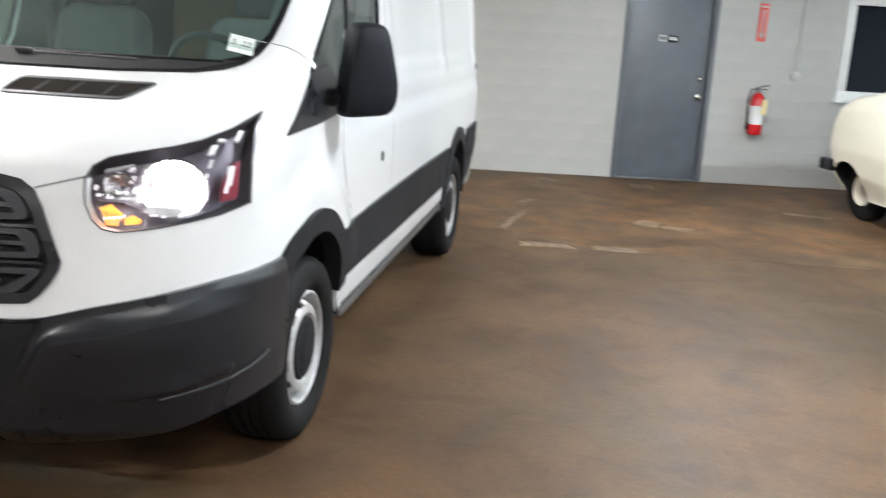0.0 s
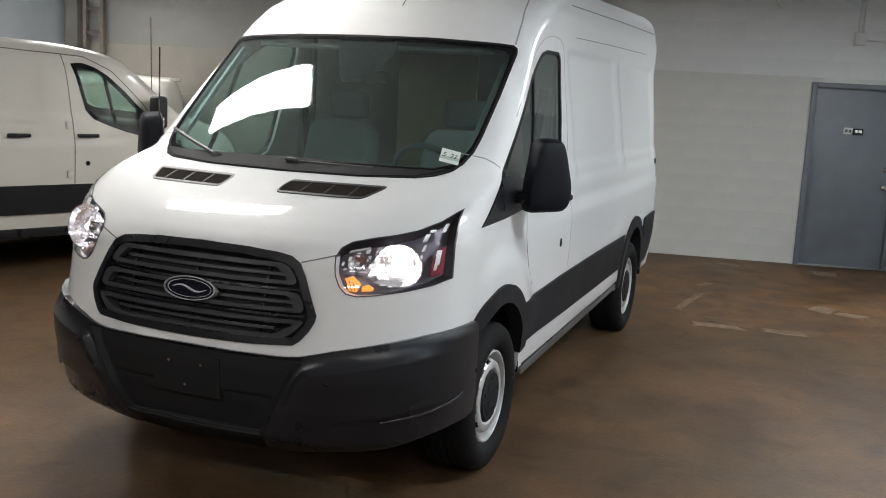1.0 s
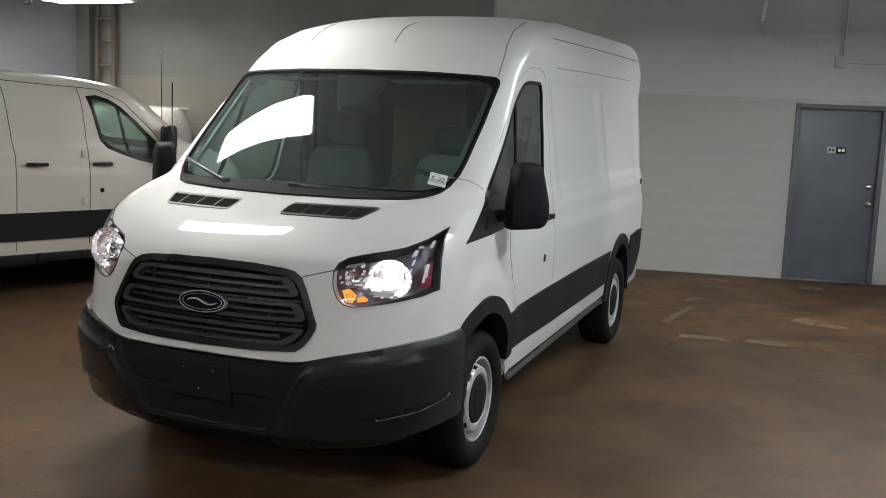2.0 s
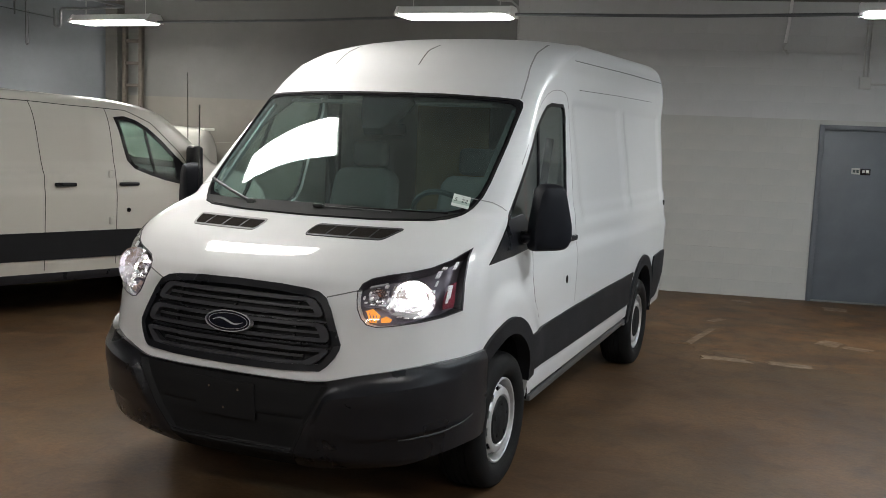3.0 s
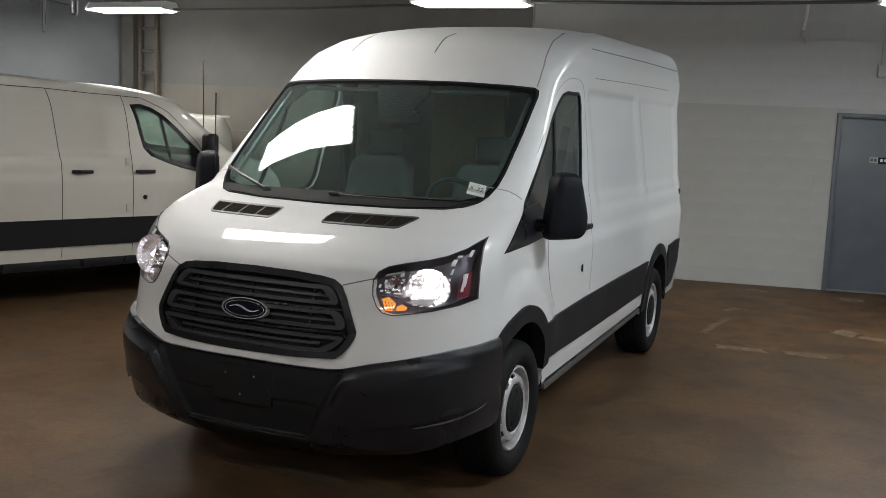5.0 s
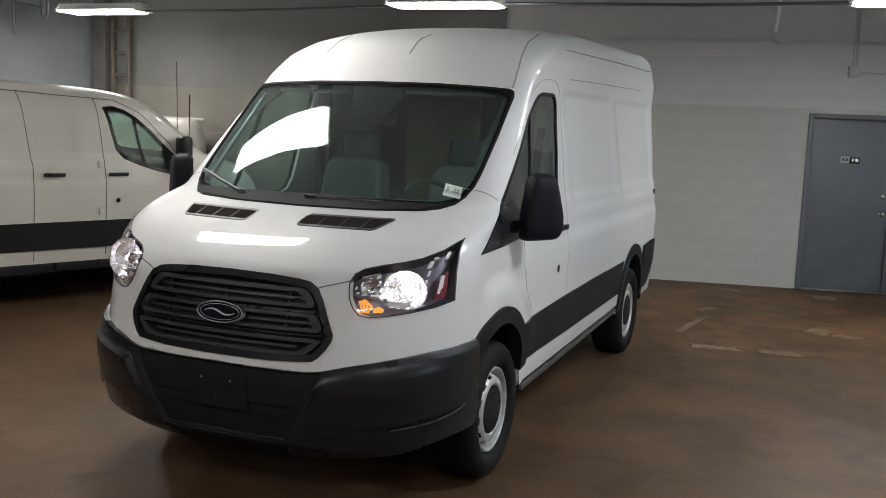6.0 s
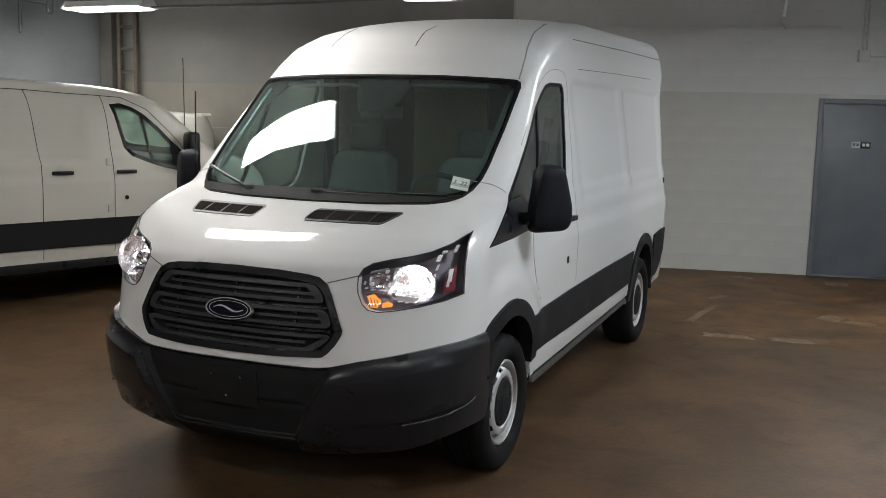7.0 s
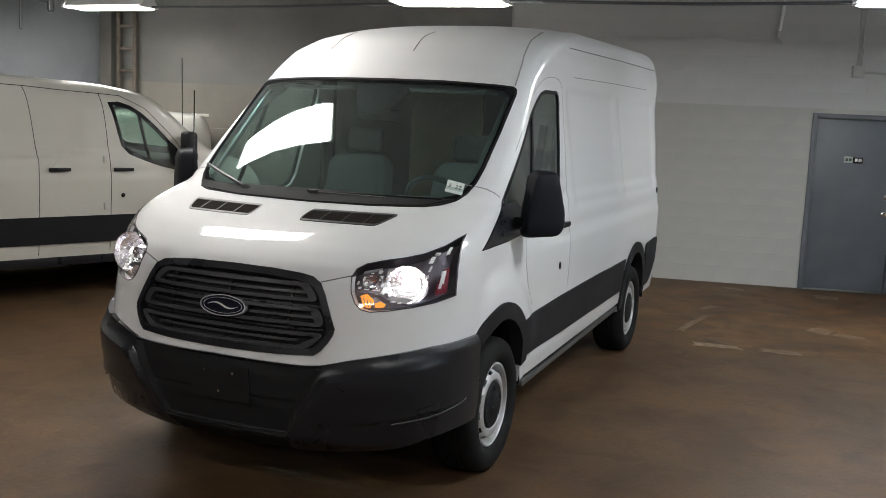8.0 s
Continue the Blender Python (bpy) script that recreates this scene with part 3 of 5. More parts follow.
for nm, m in (("wall_left", WALLBLUE), ("wall_right", WALLPAINT)):
    if m is WALLBLUE:
        bm = box(-0.125, -10.0, CEIL_Z / 2, 0.25, 20.6, CEIL_Z)
        bm.transform(SPLAY)
    else:
        bm = box(X_RIGHT + 0.125, -DEPTH / 2, CEIL_Z / 2, 0.25, DEPTH + 0.5, CEIL_Z)
    bm.transform(WALL)
    tagged(part(nm, bm, m, smooth=0), "blue-grey painted side wall" if m is WALLBLUE else "pale painted side wall", "wall", kind="structure")
bm = box((X_FAR + X_RIGHT) / 2, -DEPTH - 0.125, CEIL_Z / 2, X_RIGHT - X_FAR, 0.25, CEIL_Z)
bm.transform(WALL)
tagged(part("wall_front", bm, WALLPAINT, smooth=0), "plain painted wall closing the garage", "wall", kind="structure")
# pilaster in the corner
bm = box(X_LEFT + 0.09, -0.10, CEIL_Z / 2, 0.18, 0.2, CEIL_Z, bevel=0.01)
bm.transform(WALL)
tagged(part("pilaster", bm, material("pilaster_paint", (0.10, 0.096, 0.088), 0.7, vary=0.15, vscale=4), smooth=0), "dark painted corner pilaster", "pilaster", kind="structure")

# door
door = thing("door_1", "grey painted steel door, closed, in a grey frame", "door", WALL, kind="structure")
part("door_leaf", box(DOOR_W / 2, 0.055, (DOOR_H - 0.055) / 2 + 0.006, DOOR_W - 0.12, 0.045, DOOR_H - 0.07, bevel=0.003), DOORGREY, door)
bm = box(0.028, 0.03, DOOR_H / 2, 0.056, 0.12, DOOR_H, bevel=0.004)
box(DOOR_W - 0.028, 0.03, DOOR_H / 2, 0.056, 0.12, DOOR_H, bevel=0.004, bm=bm)
box(DOOR_W / 2, 0.03, DOOR_H - 0.028, DOOR_W - 0.114, 0.118, 0.056, bevel=0.004, bm=bm)
part("door_frame", bm, FRAMEGREY, door)
part("door_backing", box(DOOR_W / 2, 0.16, DOOR_H / 2, DOOR_W, 0.05, DOOR_H), MATTEBLACK, door)
part("threshold", box(DOOR_W / 2, 0.03, 0.008, DOOR_W - 0.115, 0.10, 0.016, bevel=0.004), ALU, door)
bm = lathe([(0, 0.033), (-0.012, 0.033), (-0.016, 0.018), (-0.045, 0.016), (-0.052, 0.028), (-0.075, 0.03), (-0.088, 0.018), (-0.09, 0.0)], "y", 20, at=(DOOR_W - 0.13, 0.032, 0.98))
part("door_knob", bm, BRASS, door, "round satin steel knob")
bm = lathe([(0, 0.03), (-0.014, 0.03), (-0.02, 0.022), (-0.022, 0.0)], "y", 20, at=(DOOR_W - 0.13, 0.032, 1.19))
part("deadbolt", bm, BRASS, door, "satin steel deadbolt")
for hz in (0.25, 1.0, 1.86):
    part("hinge", lathe([(hz - 0.05, 0.009), (hz + 0.05, 0.009)], "z", 10, at=(0.062, 0.024, 0)), FRAMEGREY, door)
sign = thing("door_sign", "small white and black plate on the grey door", "sign", WALL)
part("plate_white", box(0.46, 0.030, 1.62, 0.10, 0.006, 0.075, bevel=0.001), CONDUIT, sign)
part("plate_dark", box(0.57, 0.030, 1.615, 0.115, 0.006, 0.075, bevel=0.001), GLOSSBLACK, sign, "dark half of the plate")
for k, (bx, bw) in enumerate(((0.44, 0.03), (0.48, 0.03), (0.55, 0.03), (0.595, 0.035))):
    part("print_bar", box(bx, 0.0262, 1.62, bw, 0.002, 0.035), INK if k < 2 else WHITE, sign)

# window beside the parked car
win = thing("window_1", "white vinyl framed window, dark behind the glass", "window", WALL, kind="structure")
x0, x1, z0, z1 = WIN
bm = box((x0 + x1) / 2, 0.02, z0 + 0.05, x1 - x0, 0.12, 0.10, bevel=0.008)
box((x0 + x1) / 2, 0.02, z1 - 0.05, x1 - x0, 0.12, 0.10, bevel=0.008, bm=bm)
box(x0 + 0.05, 0.02, (z0 + z1) / 2, 0.10, 0.118, z1 - z0 - 0.2, bevel=0.008, bm=bm)
box(x1 - 0.05, 0.02, (z0 + z1) / 2, 0.10, 0.118, z1 - z0 - 0.2, bevel=0.008, bm=bm)
part("window_frame", bm, WHITE, win)
part("window_sill", box((x0 + x1) / 2, -0.05, z0 - 0.015, x1 - x0 + 0.06, 0.08, 0.03, bevel=0.006), WHITE, win)
part("pane", box((x0 + x1) / 2, 0.045, (z0 + z1) / 2, x1 - x0 - 0.19, 0.008, z1 - z0 - 0.19), NIGHT, win)

# fire extinguisher with its sign
ext = thing("fire_extinguisher", "red fire extinguisher with pale tag, hung on the wall", "fire extinguisher", WALL)
ex, ey = 1.60, -0.095
part("cylinder", lathe([(0.60, 0.0), (0.60, 0.066), (0.62, 0.078), (0.66, 0.08), (0.98, 0.08), (1.03, 0.068), (1.065, 0.035), (1.075, 0.03), (1.085, 0.0)], "z", 28, at=(ex, ey, 0)), REDPAINT, ext)
part("valve", lathe([(1.08, 0.026), (1.11, 0.026), (1.115, 0.018), (1.13, 0.018)], "z", 14, at=(ex, ey, 0)), ALU, ext)
bm = box(ex + 0.04, ey, 1.15, 0.15, 0.022, 0.012, bevel=0.003, turn=Matrix.Rotation(radians(-14), 4, "Y"))
box(ex + 0.035, ey, 1.118, 0.12, 0.02, 0.01, bevel=0.003, bm=bm)
part("handle", bm, GLOSSBLACK, ext)
part("hose", tube([(ex - 0.02, ey, 1.12), (ex - 0.09, ey - 0.01, 1.11), (ex - 0.115, ey - 0.01, 1.0), (ex - 0.11, ey - 0.01, 0.85), (ex - 0.10, ey - 0.01, 0.74)], 0.011), RUBBER, ext)
part("nozzle", lathe([(0.66, 0.02), (0.75, 0.012)], "z", 12, at=(ex - 0.10, ey - 0.01, 0)), RUBBER, ext)
part("label_band", lathe([(0.72, 0.0812), (0.93, 0.0812)], "z", 28, at=(ex, ey, 0)), WHITE, ext, "white instruction label")
part("tag", box(ex + 0.05, ey - 0.088, 0.92, 0.06, 0.004, 0.17, turn=Matrix.Rotation(radians(6), 4, "Y")), YELLOWTAG, ext, "pale yellow inspection tag")
part("bracket", box(ex, -0.008, 0.9, 0.06, 0.02, 0.3, bevel=0.003), GLOSSBLACK, ext)
arrow = thing("extinguisher_sign", "red sign with a white downward arrow", "sign", WALL)
part("board", box(1.57, -0.004, 1.86, 0.105, 0.006, 0.42, bevel=0.001), SIGNRED, arrow)
bm = bmesh.new()
vs = [bm.verts.new((1.57 + a, -0.009, z)) for a, z in ((-0.018, 2.0), (-0.018, 1.735), (-0.04, 1.735), (0, 1.675), (0.04, 1.735), (0.018, 1.735), (0.018, 2.0))]
f = bm.faces.new(vs)
bmesh.ops.solidify(bm, geom=[f], thickness=0.002)
part("arrow", bm, WHITE, arrow, "white arrow", smooth=0)
for k in range(9):
    part("print_bar", box(1.57, -0.0115, 1.975 - k * 0.026, 0.02, 0.001, 0.013), SIGNRED, arrow)
part("print_bar", box(1.57, -0.008, 2.035, 0.07, 0.002, 0.02), WHITE, arrow)

# conduits and boxes on the wall
c1 = thing("wall_conduit", "painted steel conduit down to a round box", "conduit", WALL)
part("pipe", tube([(2.02, -0.025, CEIL_Z), (2.02, -0.025, 1.33)], 0.012), CONDUIT, c1)
part("box", lathe([(0.0, 0.055), (-0.05, 0.055), (-0.06, 0.03), (-0.065, 0)], "y", 20, at=(2.02, 0, 1.28)), CONDUIT, c1)
c2 = thing("wall_conduit", "twin painted conduits into a small junction box", "conduit", WALL)
for dx in (0.0, 0.05):
    part("pipe", tube([(0.44 + dx, -0.025, CEIL_Z), (0.44 + dx, -0.025, 2.74)], 0.012), CONDUIT, c2)
part("junction_box", box(0.46, -0.035, 2.67, 0.13, 0.07, 0.14, bevel=0.006), CONDUIT, c2)
part("pipe", tube([(0.53, -0.03, 2.66), (3.0, -0.03, 2.66)], 0.012), CONDUIT, c2)
hk = thing("hanging_cord", "short cord with a hook hanging from the ceiling", "cord")
part("cord", tube([(1.68, 8.8, CEIL_Z), (1.665, 8.8, 3.35), (1.64, 8.8, 3.12)], 0.019), LAMPWHITE, hk)
part("hook", tube([(1.64, 8.8, 3.12), (1.615, 8.8, 3.07), (1.625, 8.8, 3.03), (1.655, 8.8, 3.02), (1.665, 8.8, 2.985), (1.69, 8.8, 2.98)], 0.015), CONDUIT, hk)
c3 = thing("wall_conduit", "thin painted conduit up the block wall", "conduit", WALL)
part("pipe", tube([(-4.02, -0.02, 3.585), (-3.84, -0.02, 3.575), (-3.76, -0.02, 3.51), (-3.735, -0.02, 3.42), (-3.735, -0.02, 0.3)], 0.014), CONDUIT, c3)

# ceiling lamps; beyond the first four they are unseen fill, placed by guess
LAMPS = [(-5.64, 5.46, 0), (-1.17, 5.25, 4), (3.08, 5.45, 4), (-1.40, 1.235, 3), (3.15, 1.3, 3), (-5.7, 1.3, 3),
         (-1.3, -2.8, 3), (3.2, -2.8, 3), (-1.2, -6.0, 3), (3.4, -6.0, 3), (7.4, 5.6, 4), (7.5, 1.5, 3), (7.6, -2.6, 3)]
LAMP_Z = 3.005


def led_lamp(led):
    lamp = thing("ceiling_lamp", "white linear LED lamp, lit, hung from the ceiling in a partly guessed layout", "lamp", group="ceiling lamps")
    L2 = 0.585
    b = bmesh.new()
    prof = [(-0.128, 0.0), (-0.128, 0.020), (-0.07, 0.092), (0.07, 0.092), (0.128, 0.020), (0.128, 0.0)]
    A = [b.verts.new((-L2, y, z)) for y, z in prof]
    B = [b.verts.new((L2, y, z)) for y, z in prof]
    for i in range(6):
        b.faces.new((A[i], A[(i + 1) % 6], B[(i + 1) % 6], B[i]))
    b.faces.new(A)
    b.faces.new(B[::-1])
    bmesh.ops.recalc_face_normals(b, faces=b.faces[:])
    part("housing", b, LAMPWHITE, lamp, smooth=0)
    for k in range(7):
        y = -0.123 + k * 0.041
        b = lathe([(-L2 + 0.02, 0.0), (-L2 + 0.035, 0.010), (-L2 + 0.075, 0.0215), (L2 - 0.075, 0.0215), (L2 - 0.035, 0.010), (L2 - 0.02, 0.0)], "x", 10, at=(0, y, -0.004))
        for v in b.verts:
            v.co.z = -0.004 + (v.co.z + 0.004) * (0.3 if 0 < k < 6 else 0.62)
        part("led_strip", b, led, lamp, "bright LED strip")
    for sx in (-L2, L2):
        b = bmesh.new()
        A = [b.verts.new((sx - 0.012, y * 1.18, z * 1.06 - 0.004)) for y, z in prof]
        B = [b.verts.new((sx + 0.012, y * 1.18, z * 1.06 - 0.004)) for y, z in prof]
        for i in range(6):
            b.faces.new((A[i], A[(i + 1) % 6], B[(i + 1) % 6], B[i]))
        b.faces.new(A)
        b.faces.new(B[::-1])
        bmesh.ops.recalc_face_normals(b, faces=b.faces[:])
        part("end_cap", b, LAMPWHITE, lamp, "white end cap", smooth=0)
    for sx in (-0.45, 0.45):
        part("hanger", tube([(sx, 0, 0.07), (sx, 0, CEIL_Z - LAMP_Z)], 0.005, n=6), CONDUIT, lamp)
    return lamp


made = {}
for lx, ly, turn in LAMPS:
    m = pose(lx, ly, LAMP_Z, 0, 0, turn)
    led = LED_FILL_COOL if lx > 5 else (LED_FILL_WARM if ly < 0 else (LED_DAY if lx > 2 else LED))
    if led.name in made:
        copy_thing(made[led.name], m)
    else:
        made[led.name] = led_lamp(led)
        made[led.name].matrix_basis = m
cable = thing("lamp_cable", "dark cable running along the row of lamps", "cable")
part("cable", tube([(-5.1, 5.50, 3.015), (-3.2, 5.42, 3.005), (-0.6, 5.32, 3.03), (1.2, 5.40, 3.005), (2.5, 5.42, 3.01), (6.5, 5.55, 3.02)], 0.015), PIPE, cable)
cable = thing("lamp_cable", "dark upper cable running along the row of lamps", "cable")
part("cable", tube([(-4.6, 5.62, 3.27), (-3.2, 5.55, 3.25), (-0.4, 5.46, 3.235), (1.4, 5.50, 3.25), (3.0, 5.52, 3.24), (6.5, 5.65, 3.25)], 0.012), PIPE, cable)

# pipes under the ceiling, over the far van
p1 = thing("ceiling_pipe", "dark grey pipe with elbows under the ceiling", "pipe")
part("pipe", tube([(-5.60, 2.6, 3.22), (-5.71, 4.3, 3.22), (-5.745, 4.93, 3.22), (-5.70, 5.0, 3.22), (-4.5, 5.03, 3.22), (-3.2, 5.07, 3.22), (2.5, 5.2, 3.22)], 0.027, n=10), PIPE, p1)
part("pipe", tube([(-5.56, 5.02, 3.21), (-5.12, 5.0, 3.125), (-5.10, 5.0, 3.12), (-5.73, 5.03, 3.115), (-6.03, 5.02, 3.118), (-6.06, 5.02, 3.09), (-6.06, 5.02, 2.93), (-6.075, 5.02, 2.912), (-6.11, 5.0, 2.912), (-6.125, 5.0, 2.93), (-6.125, 5.0, 3.12)], 0.015, n=10), PIPE, p1)
for hx, hy in ((-5.62, 5.0), (-5.73, 4.6), (-4.2, 5.04), (-5.66, 3.4), (-2.0, 5.1)):
    part("pipe_hanger", tube([(hx, hy, 3.22), (hx, hy, CEIL_Z)], 0.006, n=6), PIPE, p1)
p2 = thing("ceiling_pipe", "thin grey drop pipes below the ceiling", "pipe")
part("pipe", tube([(-6.575, 5.0, CEIL_Z), (-6.57, 5.0, 2.72), (-6.555, 5.0, 2.705), (-6.535, 5.0, 2.72), (-6.53, 5.0, 3.1)], 0.010, n=8), PIPE, p2)
part("pipe", tube([(-6.755, 5.0, CEIL_Z), (-6.746, 5.0, 3.06)], 0.014, n=8), PIPE, p2)
part("pipe", tube([(-7.5, 5.0, 3.24), (-7.0, 5.0, 3.158), (-6.115, 5.0, 3.009)], 0.007, n=8), PIPE, p2)

# ladder in the corner
lad = thing("ladder", "old wooden ladder leaning in the corner", "ladder", WALL)
lx0 = -9.13
for sx in (0.0, 0.24):
    part("rail", box(lx0 + sx, -0.16, 1.6, 0.05, 0.08, 3.2, bevel=0.006), OLDWOOD, lad)
for k in range(10):
    part("rung", box(lx0 + 0.12, -0.16, 0.25 + 0.30 * k, 0.19, 0.05, 0.045, bevel=0.006), OLDWOOD, lad)

# block courses of the back wall: the nearer stretch block by block, the rest as one mesh
def block_mesh(w, h, worn):
    """A block face; worn ones have lost the mortar along their lower edge."""
    lost = 0.009 if worn else 0.0022
    b = box(0, 0, (lost - 0.0022) / 2, w - 0.0012, 0.008, h - lost, bevel=0.0006, seg=1)
    return b


rnd_b = random.Random(11)
shared = {}


def lay_block(x0_, x1_, z0_, z1_, owner, mat):
    worn = rnd_b.random() < 0.16
    key = (round(x1_ - x0_, 3), round(z1_ - z0_, 3), mat.name, worn)
    if key not in shared:
        shared[key] = finish(block_mesh(x1_ - x0_, z1_ - z0_, worn), "block", mat, 0)
    ob = new("block", shared[key])
    ob.parent = owner
    ob.matrix_basis = WALL @ Matrix.Translation(((x0_ + x1_) / 2, 0.004 + rnd_b.uniform(-0.0012, 0.0012), (z0_ + z1_) / 2))


HOLES = [(0.0, DOOR_W, 0.0, DOOR_H), (WIN[0], WIN[1], WIN[2], WIN[3])]
far_blocks = {True: None, False: None}
row = 0
z = 0.0
SHADE_X = -3.75                     # the stretch with shade in its paint ends here
while z < CEIL_Z - 0.05:
    h = 0.2
    zt = min(z + h, CEIL_Z)
    if z < SPLIT_Z < zt + 0.05:
        zt = SPLIT_Z
    lower = zt <= SPLIT_Z + 0.001
    x = X_LEFT + (0.2 if row % 2 else 0.0)
    while x < 4.6:
        xa, xb = x, x + 0.4
        pieces = [(xa, SHADE_X), (SHADE_X, xb)] if xa + 0.02 < SHADE_X < xb - 0.02 else [(xa, xb)]
        for hx0, hx1, hz0, hz1 in HOLES:
            if z < hz1 - 0.02 and zt > hz0 + 0.02:
                nxt = []
                for pa, pb in pieces:
                    if pb <= hx0 or pa >= hx1:
                        nxt.append((pa, pb))
                    else:
                        nxt += [q for q in ((pa, hx0), (hx1, pb)) if q[1] - q[0] > 0.03]
                pieces = nxt
        for pa, pb in pieces:
            if pa > SHADE_X - 0.01 and pb < 4.7:
                lay_block(pa, pb, z, zt, wall_back if lower else wall_upper, WALLPAINT if lower else WALLUPPER)
            elif pa > SHADE_X - 0.01:
                b = box((pa + pb) / 2, 0.004 + rnd_b.uniform(-0.0012, 0.0012), (z + zt) / 2, pb - pa - 0.0012, 0.008, zt - z - 0.0012)
                far_blocks[lower] = merge(far_blocks[lower], b)
        x += 0.4
    z = zt
    row += 1
for lower, b in far_blocks.items():
    b.transform(WALL)
    tagged(part("block_courses", b, WALLPAINT if lower else WALLUPPER, wall_back if lower else wall_upper, smooth=0), kind="stuff")
# the left corner is rendered smooth, with one day joint; its shade is in the colours
for z0_, z1_, owner, mat in ((0.0, 1.62, wall_back, WALLSHADE), (1.623, SPLIT_Z, wall_back, WALLSHADE), (SPLIT_Z, CEIL_Z, wall_upper, WALLSHADE_UP)):
    b = box((X_LEFT + SHADE_X) / 2, 0.004, (z0_ + z1_) / 2, SHADE_X - X_LEFT, 0.008, z1_ - z0_)
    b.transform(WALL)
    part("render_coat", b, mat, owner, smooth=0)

# ---------------------------------------------------------------- wheels
HUB_Z, TYRE_R = 0.357, 0.362


def wheel(parent, x, y, s):
    """Steel wheel; s = +1 when its outer face looks to +x."""
    w = new("wheel")
    w.parent = parent
    w.matrix_basis = Matrix.Translation((x, y, HUB_Z)) @ (Matrix() if s > 0 else Matrix.Rotation(math.pi, 4, "Z"))
    # tyre: outer face at 0, body inwards to -0.235
    prof = [(-0.03, 0.222), (-0.006, 0.230), (0.014, 0.250), (0.024, 0.282), (0.019, 0.315), (0.006, 0.336), (-0.018, 0.3485)]
    for gx in (-0.06, -0.10, -0.14, -0.18):
        prof += [(gx + 0.016, 0.3515), (gx + 0.006, 0.352), (gx + 0.004, 0.343), (gx - 0.004, 0.343), (gx - 0.006, 0.352)]
    prof += [(-0.20, 0.347), (-0.217, 0.338), (-0.232, 0.31), (-0.236, 0.27), (-0.225, 0.232), (-0.205, 0.222)]
    prof = [(a, 0.222 + (r - 0.222) * (TYRE_R - 0.222) / 0.13) for a, r in prof]
    b = lathe(prof, "x", 72, close=True)
    for v in b.verts:
        v.co.z = max(v.co.z, 0.001 - HUB_Z)
    part("tyre", b, RUBBER, w, "black tyre with grooved tread")
    rim = part("rim", lathe([(-0.20, 0.226), (-0.20, 0.208), (-0.15, 0.200), (-0.07, 0.197), (-0.045, 0.205), (-0.02, 0.210), (-0.004, 0.213), (0.0, 0.219), (-0.004, 0.226), (-0.03, 0.226)], "x", 56, close=True), STEEL, w, "silver painted steel rim")
    # pressed disc with slots
    b = bmesh.new()
    n = 72
    rr = [(0.206, -0.085), (0.194, -0.060), (0.183, -0.022), (0.172, -0.008), (0.156, -0.002), (0.138, -0.002), (0.128, -0.012), (0.124, -0.04)]
    rings = [[b.verts.new((a, r * math.cos(k * math.tau / n), r * math.sin(k * math.tau / n))) for k in range(n)] for r, a in rr]
    for i in range(len(rr) - 1):
        for k in range(n):
            if i in (0, 1, 2) and k % 6 in (0, 1, 2):
                continue
            b.faces.new((rings[i][k], rings[i][(k + 1) % n], rings[i + 1][(k + 1) % n], rings[i + 1][k]))
    bmesh.ops.recalc_face_normals(b, faces=b.faces[:])
    bmesh.ops.solidify(b, geom=b.faces[:], thickness=0.004)
    part("wheel_disc", b, STEEL, w)
    part("hub_cap", lathe([(-0.04, 0.128), (-0.006, 0.127), (0.002, 0.118), (0.004, 0.075), (0.009, 0.066), (0.011, 0.035), (0.011, 0.0)], "x", 40), PANELBLACK, w, "black centre cap")
    part("brake_drum", lathe([(-0.16, 0.19), (-0.07, 0.19), (-0.06, 0.0)], "x", 32), MATTEBLACK, w)
    for k in range(5):
        a = k * math.tau / 5 + 0.3
        part("wheel_nut", lathe([(-0.014, 0.011), (0.006, 0.011), (0.010, 0.0)], "x", 6, at=(0, 0.088 * math.cos(a), 0.088 * math.sin(a))), PANELBLACK, w)
    return w


# ---------------------------------------------------------------- the van
HI = Shell(HIGH)
van = thing("van", "white mid-roof panel van with black bumper, headlights lit", "van")
F, S = HI.front, HI.side


def SL(y, z, off=0.0):
    return HI.side(y, z, off, 1)


def SR(y, z, off=0.0):
    return HI.side(y, z, off, -1)


FW, RW = 1.04, 4.335
ARCHES = ((0.955, 0.415), (4.345, 0.41))   # middle of each wheel opening
HEAD = [(0.585, 1.12), (0.597, 1.155), (0.63, 1.178), (0.70, 1.195), (0.78, 1.21), (0.845, 1.228), (0.91, 1.262), (0.962, 1.312), (0.975, 1.21), (0.981, 1.127), (0.983, 1.035), (0.93, 1.01),
        (0.85, 0.99), (0.76, 0.975), (0.69, 0.968), (0.65, 0.978), (0.622, 1.005), (0.60, 1.05)]
GRILLE = mirror2([(0.0, 1.132), (0.22, 1.128), (0.36, 1.118), (0.42, 1.108), (0.462, 1.085), (0.49, 1.04), (0.525, 0.96), (0.556, 0.887), (0.553, 0.862), (0.535, 0.825), (0.505, 0.785), (0.478, 0.765), (0.30, 0.757), (0.0, 0.754)])
WS = mirror2([(0.0, 2.078), (0.4, 2.075), (0.72, 2.062), (0.815, 2.055), (0.838, 2.04), (0.848, 2.01), (0.856, 1.80), (0.855, 1.60), (0.848, 1.53), (0.825, 1.475), (0.79, 1.44), (0.74, 1.42), (0.66, 1.408), (0.40, 1.398), (0.0, 1.394)])
